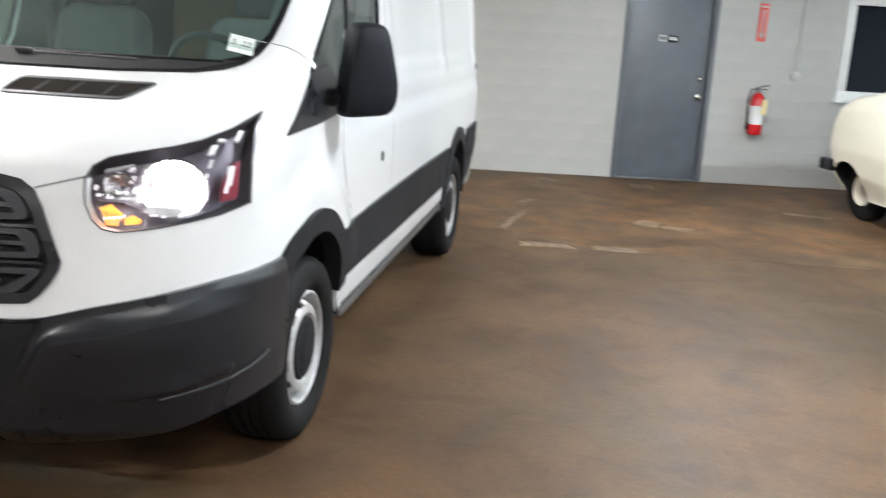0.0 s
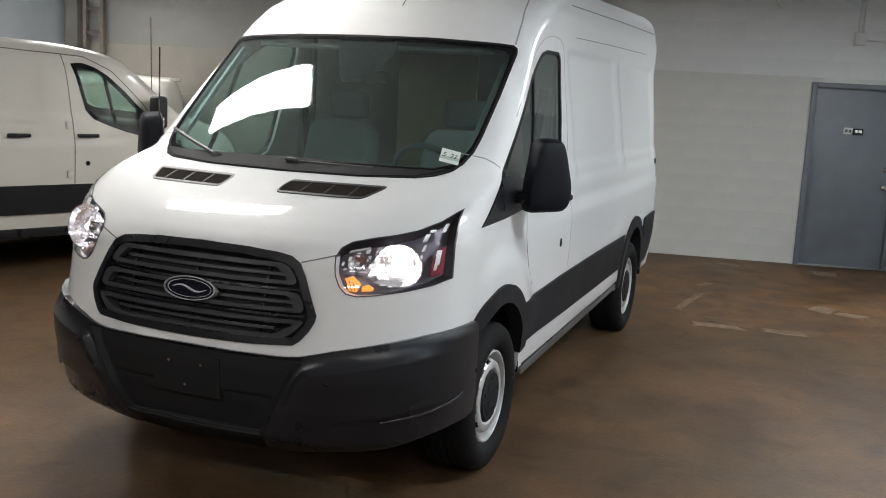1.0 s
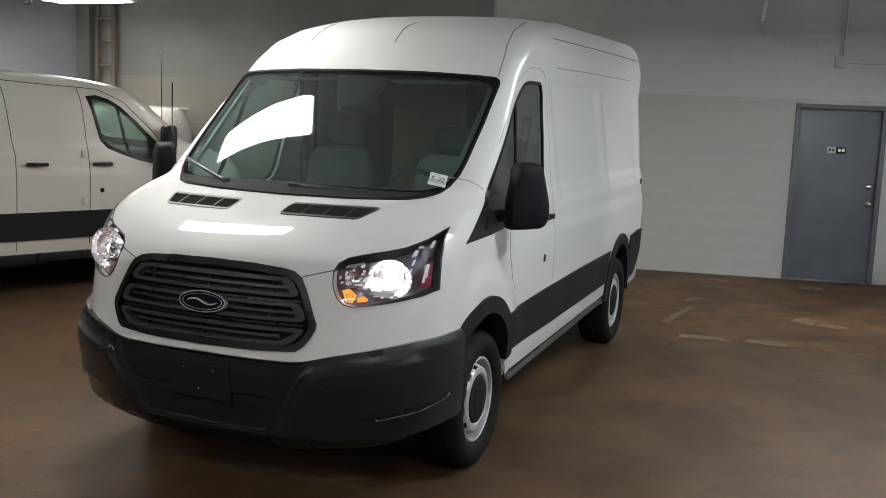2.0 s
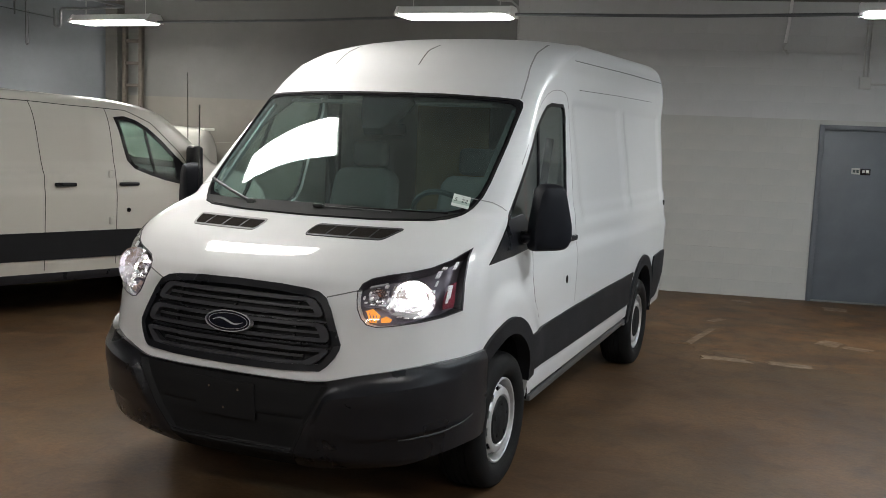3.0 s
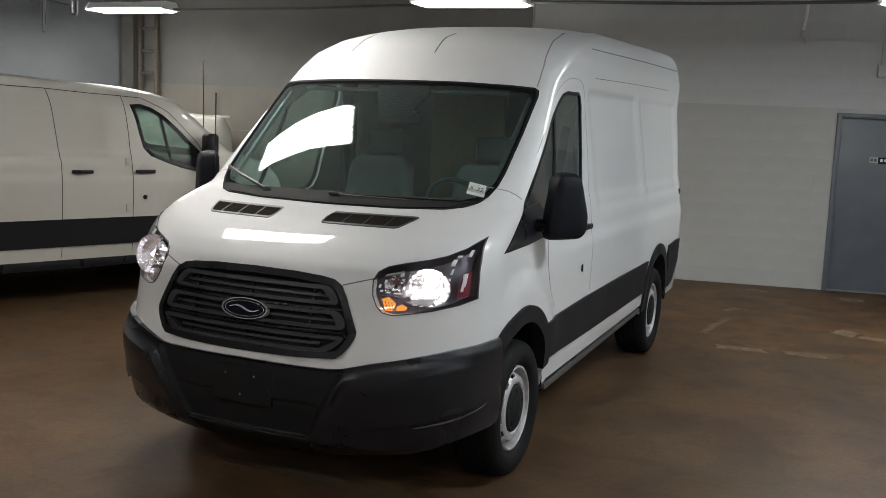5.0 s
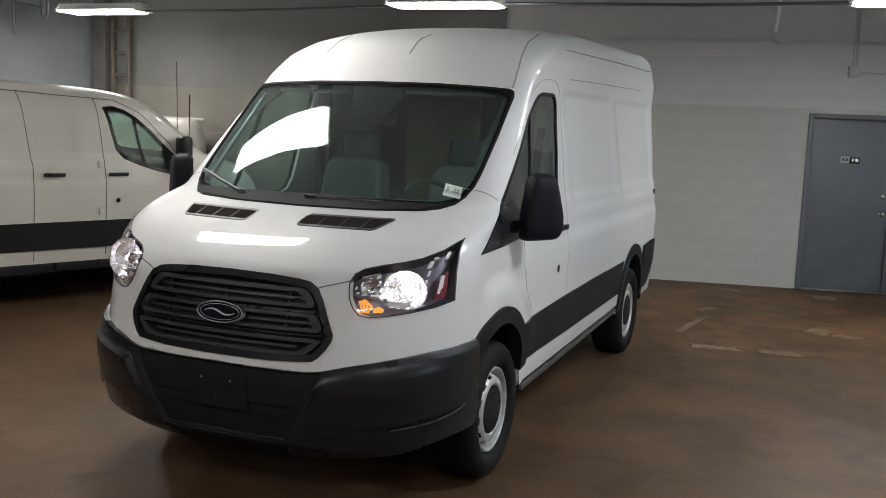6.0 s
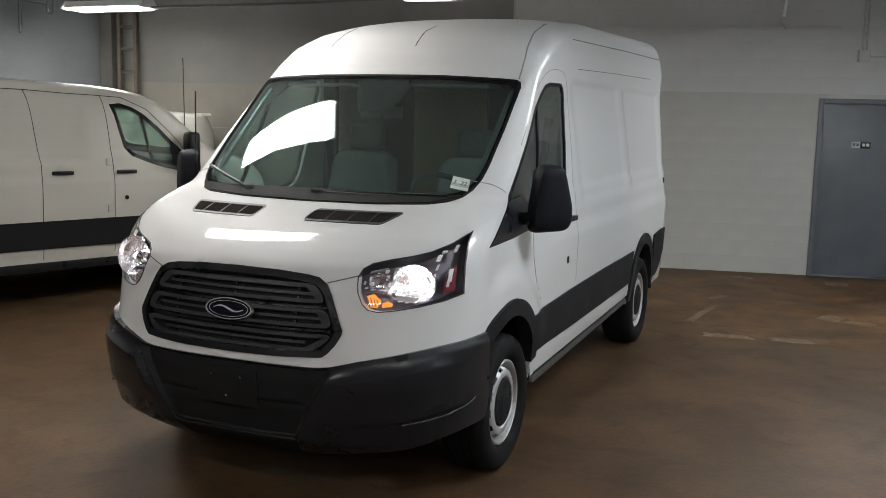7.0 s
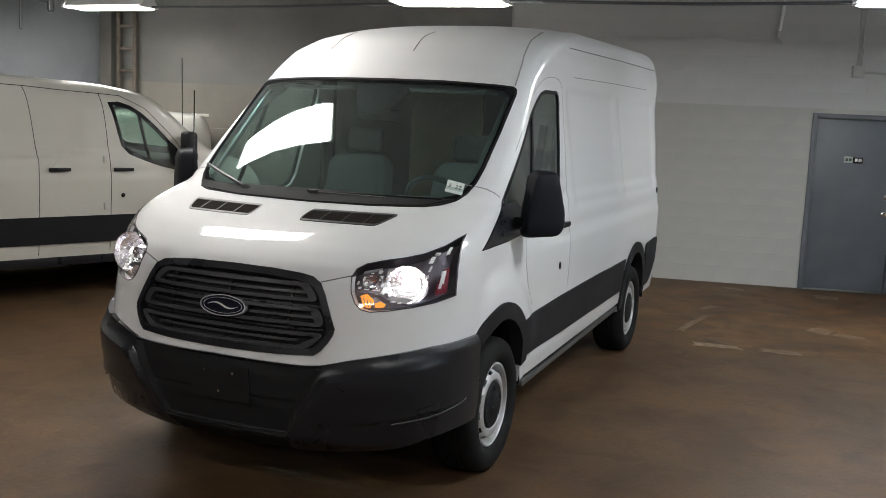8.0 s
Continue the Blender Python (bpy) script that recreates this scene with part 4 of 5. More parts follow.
SIDEWIN = [(0.66, 1.226), (1.0, 1.236), (1.37, 1.262), (1.75, 1.30), (2.02, 1.34), (2.09, 1.37), (2.115, 1.43), (2.155, 1.62), (2.255, 1.98), (2.25, 2.035), (2.215, 2.062), (1.98, 2.06), (1.88, 2.04), (1.78, 1.99), (1.62, 1.90), (1.4, 1.735), (1.0, 1.43)]
shell = HI.skin(0.40)
cutter = bmesh.new()
prism(WS, "y", -0.6, 1.95, cutter)
prism(inset(GRILLE, 0.004), "y", -0.6, 0.55, cutter)
for s in (1, -1):
    prism([(s * x, z) for x, z in inset(HEAD, 0.002)], "y", -0.6, 0.66, cutter)
    for cy, cz in ARCHES:
        prism(circle(cy, cz, 0.455, flat=0.2), "x", *sorted((s * 0.70, s * 1.3)), cutter)
    prism(SIDEWIN, "x", *sorted((s * 0.60, s * 1.3)), cutter)
for s in (1, -1):
    prism([(1.50, 0.3), (3.86, 0.3), (3.86, 0.48), (1.50, 0.412)], "x", *sorted((s * 0.7, s * 1.3)), cutter)
prism([(-0.88, 0.2), (0.88, 0.2), (0.88, 0.74), (0.55, 0.71), (-0.55, 0.71), (-0.88, 0.74)], "y", -0.6, 0.42, cutter)
body = cut(shell, cutter, [PAINT, HEADLINER, ROOFDUST], "body", van, "white painted steel body")

# under the body
part("underbody", box(0, 2.9, 0.41, 1.5, 4.6, 0.10, bevel=0.02), MATTEBLACK, van)
for cy, cz in ARCHES:
    for s in (1, -1):
        b = bmesh.new()
        c = circle(cy, cz, 0.462, 40, flat=0.385)
        A, B = [b.verts.new((s * 1.0, y, z)) for y, z in c], [b.verts.new((s * 0.66, y, z)) for y, z in c]
        for i in range(40):
            if c[i][1] > 0.39 or c[(i + 1) % 40][1] > 0.39:
                b.faces.new((A[i], A[(i + 1) % 40], B[(i + 1) % 40], B[i]))
        b.faces.new(B)
        part("wheel_liner", b, MATTEBLACK, van)
for s in (1, -1):
    wheel(van, s * 0.985, FW, s)
    wheel(van, s * 0.985, RW, s)
part("axle", tube([(-0.75, RW, 0.34), (0.75, RW, 0.34)], 0.05, n=12), MATTEBLACK, van)

# windshield: a clean gently curved pane of its own
PANE = Shell([(1.30, 0.81 - 0.14 * 1.0484, 0.30, 1.00, 3.2), (2.20, 0.81 + 0.76 * 1.0484, 0.32, 0.872, 3.2)])


def G(x, z, off=0.0):
    return PANE.front(x, z, off)


# windshield parts
part("windshield", sheet(WS, G, -0.004, 0.005, 0.06), SCREEN, van, "clear windshield glass")
low_edge = mirror2([(0.0, 2.056), (0.4, 2.053), (0.70, 2.040), (0.795, 2.026), (0.815, 2.012), (0.826, 1.98), (0.834, 1.80), (0.832, 1.62), (0.824, 1.55), (0.802, 1.50), (0.765, 1.468), (0.70, 1.450), (0.62, 1.445), (0.40, 1.445), (0.0, 1.447)])
part("windshield_border", belt(WS, low_edge, G, 0.0005, 0.003), GLOSSBLACK, van, "black border band of the windshield")
part("windshield_seal", belt(WS, inset(WS, 0.012), F, 0.004, 0.012), RUBBER, van)
b = sheet([(-0.79, 1.446), (-0.66, 1.412), (-0.4, 1.399), (0, 1.395), (0.4, 1.399), (0.66, 1.412), (0.79, 1.446), (0.6, 1.44), (0, 1.446), (-0.6, 1.44)], F, 0.008, 0.02)
part("cowl", b, MATTEBLACK, van, "black wiper cowl")


WIPER = material("wiper_grey", (0.03, 0.032, 0.032), 0.45)
for pts, blade, r_, mat in (([(-0.42, 1.412), (-0.60, 1.462), (-0.80, 1.518)], [(-0.36, 1.418), (-0.10, 1.424), (0.16, 1.426)], 0.009, WIPER), ([(0.0, 1.415), (0.2, 1.413), (0.43, 1.413)], [(0.16, 1.428), (0.45, 1.432), (0.72, 1.434)], 0.008, PLASTIC_GREY)):
    wiper = part("wiper_arm", tube([G(x, z, 0.030) for x, z in dense(pts, 0.05)], r_), mat, van)
    part("wiper_blade", tube([G(x, z, 0.018) for x, z in dense(blade, 0.05)], 0.006), RUBBER, wiper)
part("wiper_pivot", lathe([(0, 0.03), (-0.02, 0.028), (-0.03, 0.012)], "y", 16, at=G(-0.42, 1.412, 0.02)), WIPER, van)
part("washer_nozzle", box(*(F(0.01, 1.425, 0.02)), 0.06, 0.03, 0.016, bevel=0.005), PLASTIC_GREY, van)
part("sensor_pod", sheet([(-0.13, 2.06), (0.20, 2.06), (0.17, 1.98), (0.10, 1.875), (-0.02, 1.87), (-0.08, 1.95)], G, -0.012, 0.05), GLOSSBLACK, van, "dark sensor pod behind the glass")
part("rear_view_mirror", box(0.06, 1.42, 1.86, 0.24, 0.04, 0.07, bevel=0.018), GLOSSBLACK, van)

# inspection sticker with its month and year
st = [(0.700, 1.541), (0.792, 1.524), (0.802, 1.468), (0.708, 1.484)]
sticker = part("inspection_sticker", sheet(st, G, 0.0025, 0.002), PAPER, van, "pale green inspection sticker")


def lettering(text, size, mat, parent, m, name="lettering"):
    cu = bpy.data.curves.new(name, "FONT")
    cu.body, cu.size, cu.extrude, cu.align_x, cu.align_y = text, size, 0.0004, "CENTER", "CENTER"
    tmp = new("tmp_text", cu)
    me = bpy.data.meshes.new_from_object(tmp.evaluated_get(bpy.context.evaluated_depsgraph_get()))
    bpy.data.objects.remove(tmp)
    me.materials.append(mat)
    ob = new(name, me)
    ob.parent = parent
    ob.matrix_basis = m
    return ob


pc = G(0.751, 1.505, 0.006)
ux = (G(0.79, 1.498) - G(0.71, 1.512)).normalized()
uz = (G(0.751, 1.53) - G(0.751, 1.48))
uz = (uz - ux * uz.dot(ux)).normalized()
fm = Matrix.Identity(4)
for i, v in enumerate((ux, uz, ux.cross(uz))):
    fm.col[i][:3] = v
fm.translation = pc
lettering("5  22", 0.036, INK, sticker, fm)
part("sticker_band", sheet([(0.704, 1.512), (0.797, 1.496), (0.80, 1.482), (0.706, 1.497)], G, 0.003, 0.001), material("sticker_tint", (0.45, 0.55, 0.5), 0.5), sticker)

# hood vents
for s in (1, -1):
    vi, vo = (0.124, 0.598) if s > 0 else (0.168, 0.625)
    q = [(s * vi, 1.368), (s * vo, 1.372), (s * (vo - 0.055), 1.324), (s * vi, 1.322)]
    q = rounded(q, 0.02)
    # passenger vent takes paler greys: the glare on it is put into colour
    vent = part("hood_vent", belt(q, inset(q, 0.006), F, 0.004, 0.02), PLASTIC_GREY if s > 0 else LINE, van, "hood vent with a thin grey rim")
    part("vent_mesh", sheet(inset(q, 0.006), F, 0.0015, 0.004), VENTDARK, vent, "dark vent mesh")
    for k in range(1, 4):
        x = s * (vi + (vo - vi) * 0.245 * k)
        part("vent_rib", sheet([(x - 0.004, 1.364), (x + 0.004, 1.364), (x + 0.004 - s * 0.004, 1.33), (x - 0.004 - s * 0.004, 1.33)], F, 0.0035, 0.004), PLASTIC_SIDE if s > 0 else PLASTIC_GREY, vent)

# grille
part("grille_surround", belt(GRILLE, inset(GRILLE, 0.03), F, 0.010, 0.05), PLASTIC, van, "black grille surround")
part("grille_back", sheet(inset(GRILLE, 0.008), F, -0.030, 0.006), MATTEBLACK, van)
for (zb, zt, hw_b, hw_t) in ((1.000, 1.083, 0.470, 0.415), (0.893, 0.975, 0.512, 0.480), (0.787, 0.865, 0.440, 0.520)):
    outer = rounded([(-hw_b, zb), (hw_b, zb), (hw_t, zt), (-hw_t, zt)], 0.040, 5)
    inner = rounded([(-hw_b + 0.046, zb + 0.0165), (hw_b - 0.046, zb + 0.0165), (hw_t - 0.044, zt - 0.0165), (-hw_t + 0.044, zt - 0.0165)], 0.016, 5)
    bar = part("grille_bar", belt(outer, inner, F, 0.005, 0.03), GRILLEGREY, van, "dark grey loop of the grille")
    zm = (zb + zt) / 2
    part("slat", belt(dense([(-hw_b + 0.05, zm + 0.006), (hw_b - 0.05, zm + 0.006)]), dense([(-hw_b + 0.05, zm - 0.006), (hw_b - 0.05, zm - 0.006)]), F, -0.013, 0.012, closed=False), PLASTIC_GREY, bar)
for zs in (0.984, 0.879):
    part("grille_slat", belt(dense([(-0.50, zs + 0.004), (0.50, zs + 0.004)]), dense([(-0.50, zs - 0.004), (0.50, zs - 0.004)]), F, -0.016, 0.012, closed=False), PLASTIC, van)
for x in (-0.33, 0.0, 0.33):
    part("grille_strut", sheet([(x - 0.005, 0.79), (x + 0.005, 0.79), (x + 0.005, 1.09), (x - 0.005, 1.09)], F, -0.020, 0.008), MATTEBLACK, van)
    for zs in (1.062, 1.022, 0.955, 0.915):
        if x or zs > 1:
            part("grille_clip", sheet([(x - 0.004, zs - 0.004), (x + 0.004, zs - 0.004), (x + 0.004, zs + 0.004), (x - 0.004, zs + 0.004)], F, -0.012, 0.008), PLASTIC_GREY, van)


def oval(rx, rz, cz, n=40):
    return [(rx * math.cos(k * math.tau / n), cz + rz * math.sin(k * math.tau / n)) for k in range(n)]


EC = 0.942
em = part("emblem", belt(oval(0.125, 0.0475, EC), oval(0.1205, 0.0435, EC), F, 0.022, 0.03), BADGE, van, "chrome ringed dark blue oval emblem")
part("emblem_field", sheet(oval(0.1185, 0.042, EC), F, 0.017, 0.02, 0.03), BLUE, em)
part("inner_ring", belt(oval(0.107, 0.035, EC), oval(0.1045, 0.033, EC), F, 0.019, 0.003), BADGE, em)
# the mark is only a plain swoosh
wave = [(-0.082 + 0.164 * k / 16, EC + 0.010 * math.sin(k / 16 * math.tau), 0.0042 * math.sin(math.pi * (0.1 + 0.8 * k / 16))) for k in range(17)]
part("emblem_mark", belt([(x, z + h) for x, z, h in wave], [(x, z - h) for x, z, h in wave], F, 0.0195, 0.003, closed=False), BADGE, em)

# headlights
for s in (1, -1):
    H = [(s * x, z) for x, z in HEAD]
    lamp = part("headlight", belt(H, inset(H, 0.004), F, 0.003, 0.06), BEZEL, van, "clear headlight, lit, in a black bezel")
    part("lamp_housing", sheet(inset(H, 0.006), F, -0.055, 0.01), DARKCHROME, lamp, "dark chrome lamp housing")
    part("lens", sheet(inset(H, 0.004), F, 0.004, 0.004), LENS, lamp, "clear outer lens").visible_shadow = False
    # main reflector, a bowl round the bulb
    c = F(0.820, 1.108, -0.040) if s > 0 else F(-0.80, 1.115, -0.045)
    b = lathe([(0.0, 0.012), (-0.004, 0.03), (-0.012, 0.050), (-0.024, 0.070), (-0.042, 0.088), (-0.044, 0.092), (-0.01, 0.09), (0.01, 0.05)], "y", 18, close=True)
    b.transform(Matrix.Translation(c) @ Matrix.Rotation(radians(22 if s > 0 else 12), 4, "Z"))
    for v in b.verts:
        v.co.z = c.z + (v.co.z - c.z) * (0.98 if s > 0 else 1.15)
        v.co.x = c.x + (v.co.x - c.x) * (1.14 if s > 0 else 1.0)
    part("reflector", b, BOWL, lamp, "mirrored reflector bowl", smooth=8)
    b = lathe([(0.0, 0.0), (0.0, 0.010), (-0.022, 0.012), (-0.030, 0.009), (-0.033, 0.0)], "y", 18)
    b.transform(Matrix.Translation(c) @ Matrix.Rotation(radians(22 if s > 0 else 12), 4, "Z"))
    part("bulb", b, BULB, lamp, "lit bulb")
    c2_ = F(s * 0.685, 1.108, -0.04)
    b = lathe([(0.0, 0.008), (-0.008, 0.025), (-0.022, 0.045), (-0.024, 0.049), (0.0, 0.045)], "y", 20, close=True)
    b.transform(Matrix.Translation(c2_) @ Matrix.Rotation(s * radians(14), 4, "Z"))
    part("reflector", b, BOWL, lamp, "small high-beam reflector", smooth=8)
    for fin in ([(0.722, 1.05), (0.742, 1.048), (0.748, 1.172), (0.728, 1.17)], [(0.74, 1.028), (0.86, 1.006), (0.90, 1.022), (0.77, 1.045)], [(0.628, 1.145), (0.70, 1.165), (0.70, 1.172), (0.632, 1.155)]):
        # passenger side: fins whitened, and amber below paled, for the lamp's glow
        part("reflector_fin", sheet([(s * x, z) for x, z in fin], F, -0.018, 0.012), BADGE if s > 0 else GLINT, lamp)
    for cell in ([(0.638, 1.040), (0.668, 1.052), (0.702, 1.022), (0.690, 0.990), (0.658, 0.993)], [(0.706, 1.010), (0.728, 1.020), (0.750, 1.006), (0.744, 0.994), (0.708, 0.992)]):
        part("turn_signal", sheet([(s * x, z) for x, z in cell], F, -0.016, 0.015), AMBER if s > 0 else AMBER_DIM, lamp, "amber turn signal cell")
    for k in range(4):
        part("lens_rib", sheet([(s * (0.640 + 0.014 * k), 1.036 - 0.004 * k), (s * (0.643 + 0.014 * k), 1.037 - 0.004 * k), (s * (0.660 + 0.012 * k), 0.994), (s * (0.657 + 0.012 * k), 0.994)], F, -0.0145, 0.002), DARKCHROME, lamp)
    part("side_reflector", sheet([(s * 0.940, 1.16), (s * 0.958, 1.17), (s * 0.962, 1.08), (s * 0.960, 1.052), (s * 0.928, 1.045), (s * 0.928, 1.09)], F, -0.01, 0.01), RED, lamp, "red side reflector")
    part("lens_step", sheet([(s * 0.635, 1.068), (s * 0.70, 1.066), (s * 0.74, 1.045), (s * 0.745, 1.036), (s * 0.70, 1.055), (s * 0.637, 1.058)], F, -0.012, 0.02), DARKCHROME, lamp)
    for x, z, w2, h2 in ((0.884, 1.205, 0.008, 0.013), (0.896, 1.232, 0.009, 0.0035), (0.934, 1.243, 0.006, 0.015), (0.890, 1.165, 0.004, 0.012), (0.888, 1.128, 0.003, 0.008), (0.940, 1.125, 0.006, 0.030), (0.936, 1.085, 0.004, 0.012), (0.62, 1.10, 0.004, 0.006), (0.632, 1.078, 0.006, 0.004),
                         (0.640, 1.118, 0.004, 0.008), (0.652, 1.098, 0.007, 0.006), (0.668, 1.135, 0.006, 0.007), (0.684, 1.085, 0.009, 0.004), (0.700, 1.150, 0.007, 0.006), (0.710, 1.122, 0.006, 0.010),
                         (0.722, 1.092, 0.005, 0.008), (0.660, 1.070, 0.010, 0.003), (0.735, 1.140, 0.006, 0.012), (0.700, 1.068, 0.016, 0.0035), (0.745, 1.064, 0.012, 0.008), (0.775, 1.018, 0.010, 0.003), (0.80, 1.013, 0.006, 0.003)):
        # white patches where the reflector facets would glint
        part("glint_facet", sheet([(s * (x - w2), z - h2), (s * (x + w2), z - h2), (s * (x + w2 * 1.3), z + h2), (s * (x - w2 * 0.7), z + h2)], F, -0.006, 0.012), GLINT, lamp)

# front bumper: corner to corner, deeper in the middle
b = bmesh.new()


def bumper_top(x):
    return float(np.interp(abs(x), [0, 0.44, 0.50, 0.62, 0.80, 0.925, 1.05], [0.722, 0.718, 0.724, 0.754, 0.787, 0.81, 0.822]))


def trap(z):
    return float(np.interp(z, [0.28, 0.385, 0.69, 0.84], [0.31, 0.352, 0.522, 0.56]))


def bumper_net(off):
    """Columns follow the slanted edges of the middle panel, so that the crease stays clean."""
    inner_t = [i / 18 for i in range(0, 17)] + [0.925, 0.955, 0.985, 1.0]
    outer_u = [0.012, 0.04] + [i / 26 for i in range(2, 27)]
    right = [("i", t) for t in inner_t] + [("o", u) for u in outer_u] + [("s", y) for y in (0.52, 0.575, 0.63)]
    cols = [(k, -v, -1) for k, v in reversed(right[1:])] + [(k, v, 1) for k, v in right]
    net = []
    for k, v, sg in cols:
        v = abs(v)
        col = []
        for j in range(48):
            h = j / 47
            x = None
            if k == "s":
                top = 0.820
                z = 0.395 + (top - 0.395) * h
            else:
                top = bumper_top(0.52 * v if k == "i" else 0.52 + 0.48 * v)
                low = 0.285 + (0.11 * v ** 1.6 if k == "o" else 0.0)
                z = low + (top - low) * h
                e, w = trap(z), HI.at(z)[2] * 0.975
                x = e * v if k == "i" else e + (w - e) * v
            o2 = off + 0.016 * smoothstep(0.5, 0.85, 1.0 if x is None else x) * smoothstep(0.83, 0.78, z) if off > 0 else off
            if x is None:
                p = SL(v + 0.06 * (0.82 - z) / 0.5, z, o2)
            else:
                p = F(x, z, o2)
                if k == "i":
                    deep = smoothstep(1.0, 0.91, v) * smoothstep(0.722, 0.700, z) * smoothstep(0.365, 0.385, z)
                    p.y += 0.026 * deep
                    p.y += 0.010 * smoothstep(0.93, 0.82, v) * smoothstep(0.38, 0.50, z) * smoothstep(0.548, 0.535, z)
                else:
                    line = 0.455 + 0.07 * v ** 2
                    p.y += 0.020 * smoothstep(line + 0.004, line - 0.012, z) * smoothstep(0.35, 0.7, v)
                    dip = top - z
                    shelf = 0.036 * min(max((dip - 0.02) / 0.066, 0.0), 1.0) ** 1.7 if dip < 0.086 else 0.036 - 0.024 * smoothstep(0.086, 0.30, dip)
                    p.y -= shelf * smoothstep(0.0, 0.10, v) * (1 - 0.5 * smoothstep(0.7, 1.0, v)) * (off > 0)
            p.x *= sg
            col.append(p)
        net.append(col)
    return net


outer, inner = bumper_net(0.016), bumper_net(-0.03)
Vo = [[b.verts.new(p) for p in col] for col in outer]
Vi = [[b.verts.new(p) for p in col] for col in inner]
nc, nr = len(Vo), len(Vo[0])
for i in range(nc - 1):
    for j in range(nr - 1):
        f = b.faces.new((Vo[i][j], Vo[i + 1][j], Vo[i + 1][j + 1], Vo[i][j + 1]))
        m_ = sum((v.co for v in f.verts), Vector()) / 4
        f.material_index = 1 if abs(m_.x) < trap(m_.z) + 0.004 and m_.z < 0.70 else 0
        b.faces.new((Vi[i][j], Vi[i][j + 1], Vi[i + 1][j + 1], Vi[i + 1][j]))
    for j in (0, nr - 1):
        b.faces.new((Vo[i][j], Vo[i + 1][j], Vi[i + 1][j], Vi[i][j]))
for i in (0, nc - 1):
    for j in range(nr - 1):
        b.faces.new((Vo[i][j], Vo[i][j + 1], Vi[i][j + 1], Vi[i][j]))
bmesh.ops.recalc_face_normals(b, faces=b.faces[:])
bumper = part("front_bumper", b, [PLASTIC, PANELBLACK], van, "black moulded plastic front bumper", smooth=28)
for s in (1, -1):
    lip = [HI.front(s * x, z, 0.040) for x, z in ((0.80, 0.476), (0.84, 0.482), (0.88, 0.488), (0.915, 0.494), (0.945, 0.500))]
    lip += [HI.side(y, z, 0.036, s) for y, z in ((0.36, 0.505), (0.41, 0.512), (0.46, 0.523), (0.50, 0.536))]
    part("bumper_lip", tube(lip, 0.0045, n=8), PLASTIC_GREY, bumper, "thin raised lip")
part("intake_mesh", sheet([(-0.30, 0.42), (0.30, 0.42), (0.37, 0.535), (-0.37, 0.535)], F, -0.075, 0.01), MATTEBLACK, bumper)
part("plate_holder", sheet(rounded([(-0.165, 0.495), (0.165, 0.495), (0.165, 0.675), (-0.165, 0.675)], 0.01), F, -0.004, 0.010), PANELBLACK, bumper, "empty black plate holder")
for x, z in ((0.080, 0.636), (-0.080, 0.636), (-0.004, 0.540)):
    part("screw", sheet([(x + 0.006 * math.cos(k), z + 0.006 * math.sin(k)) for k in np.linspace(0, math.tau, 9)[:-1]], F, 0.000, 0.006), BRASS, bumper, "small bright screw")
edge_line = [(-trap(0.69), 0.69)] + [(-trap(z), z) for z in (0.62, 0.54, 0.46, 0.41)] + [(-0.335, 0.385), (0.0, 0.378), (0.335, 0.385)] + [(trap(z), z) for z in (0.41, 0.46, 0.54, 0.62, 0.69)]
part("trim_edge", tube([F(x, z, 0.012) for x, z in dense(edge_line, 0.03)], 0.0025, n=6), PLASTIC_SIDE, bumper, "thin rolled edge of the middle panel")
part("tow_cover", sheet([(0.21, 0.655), (0.46, 0.655), (0.46, 0.66), (0.21, 0.66)], F, -0.010, 0.004), PLASTIC_GREY, bumper)

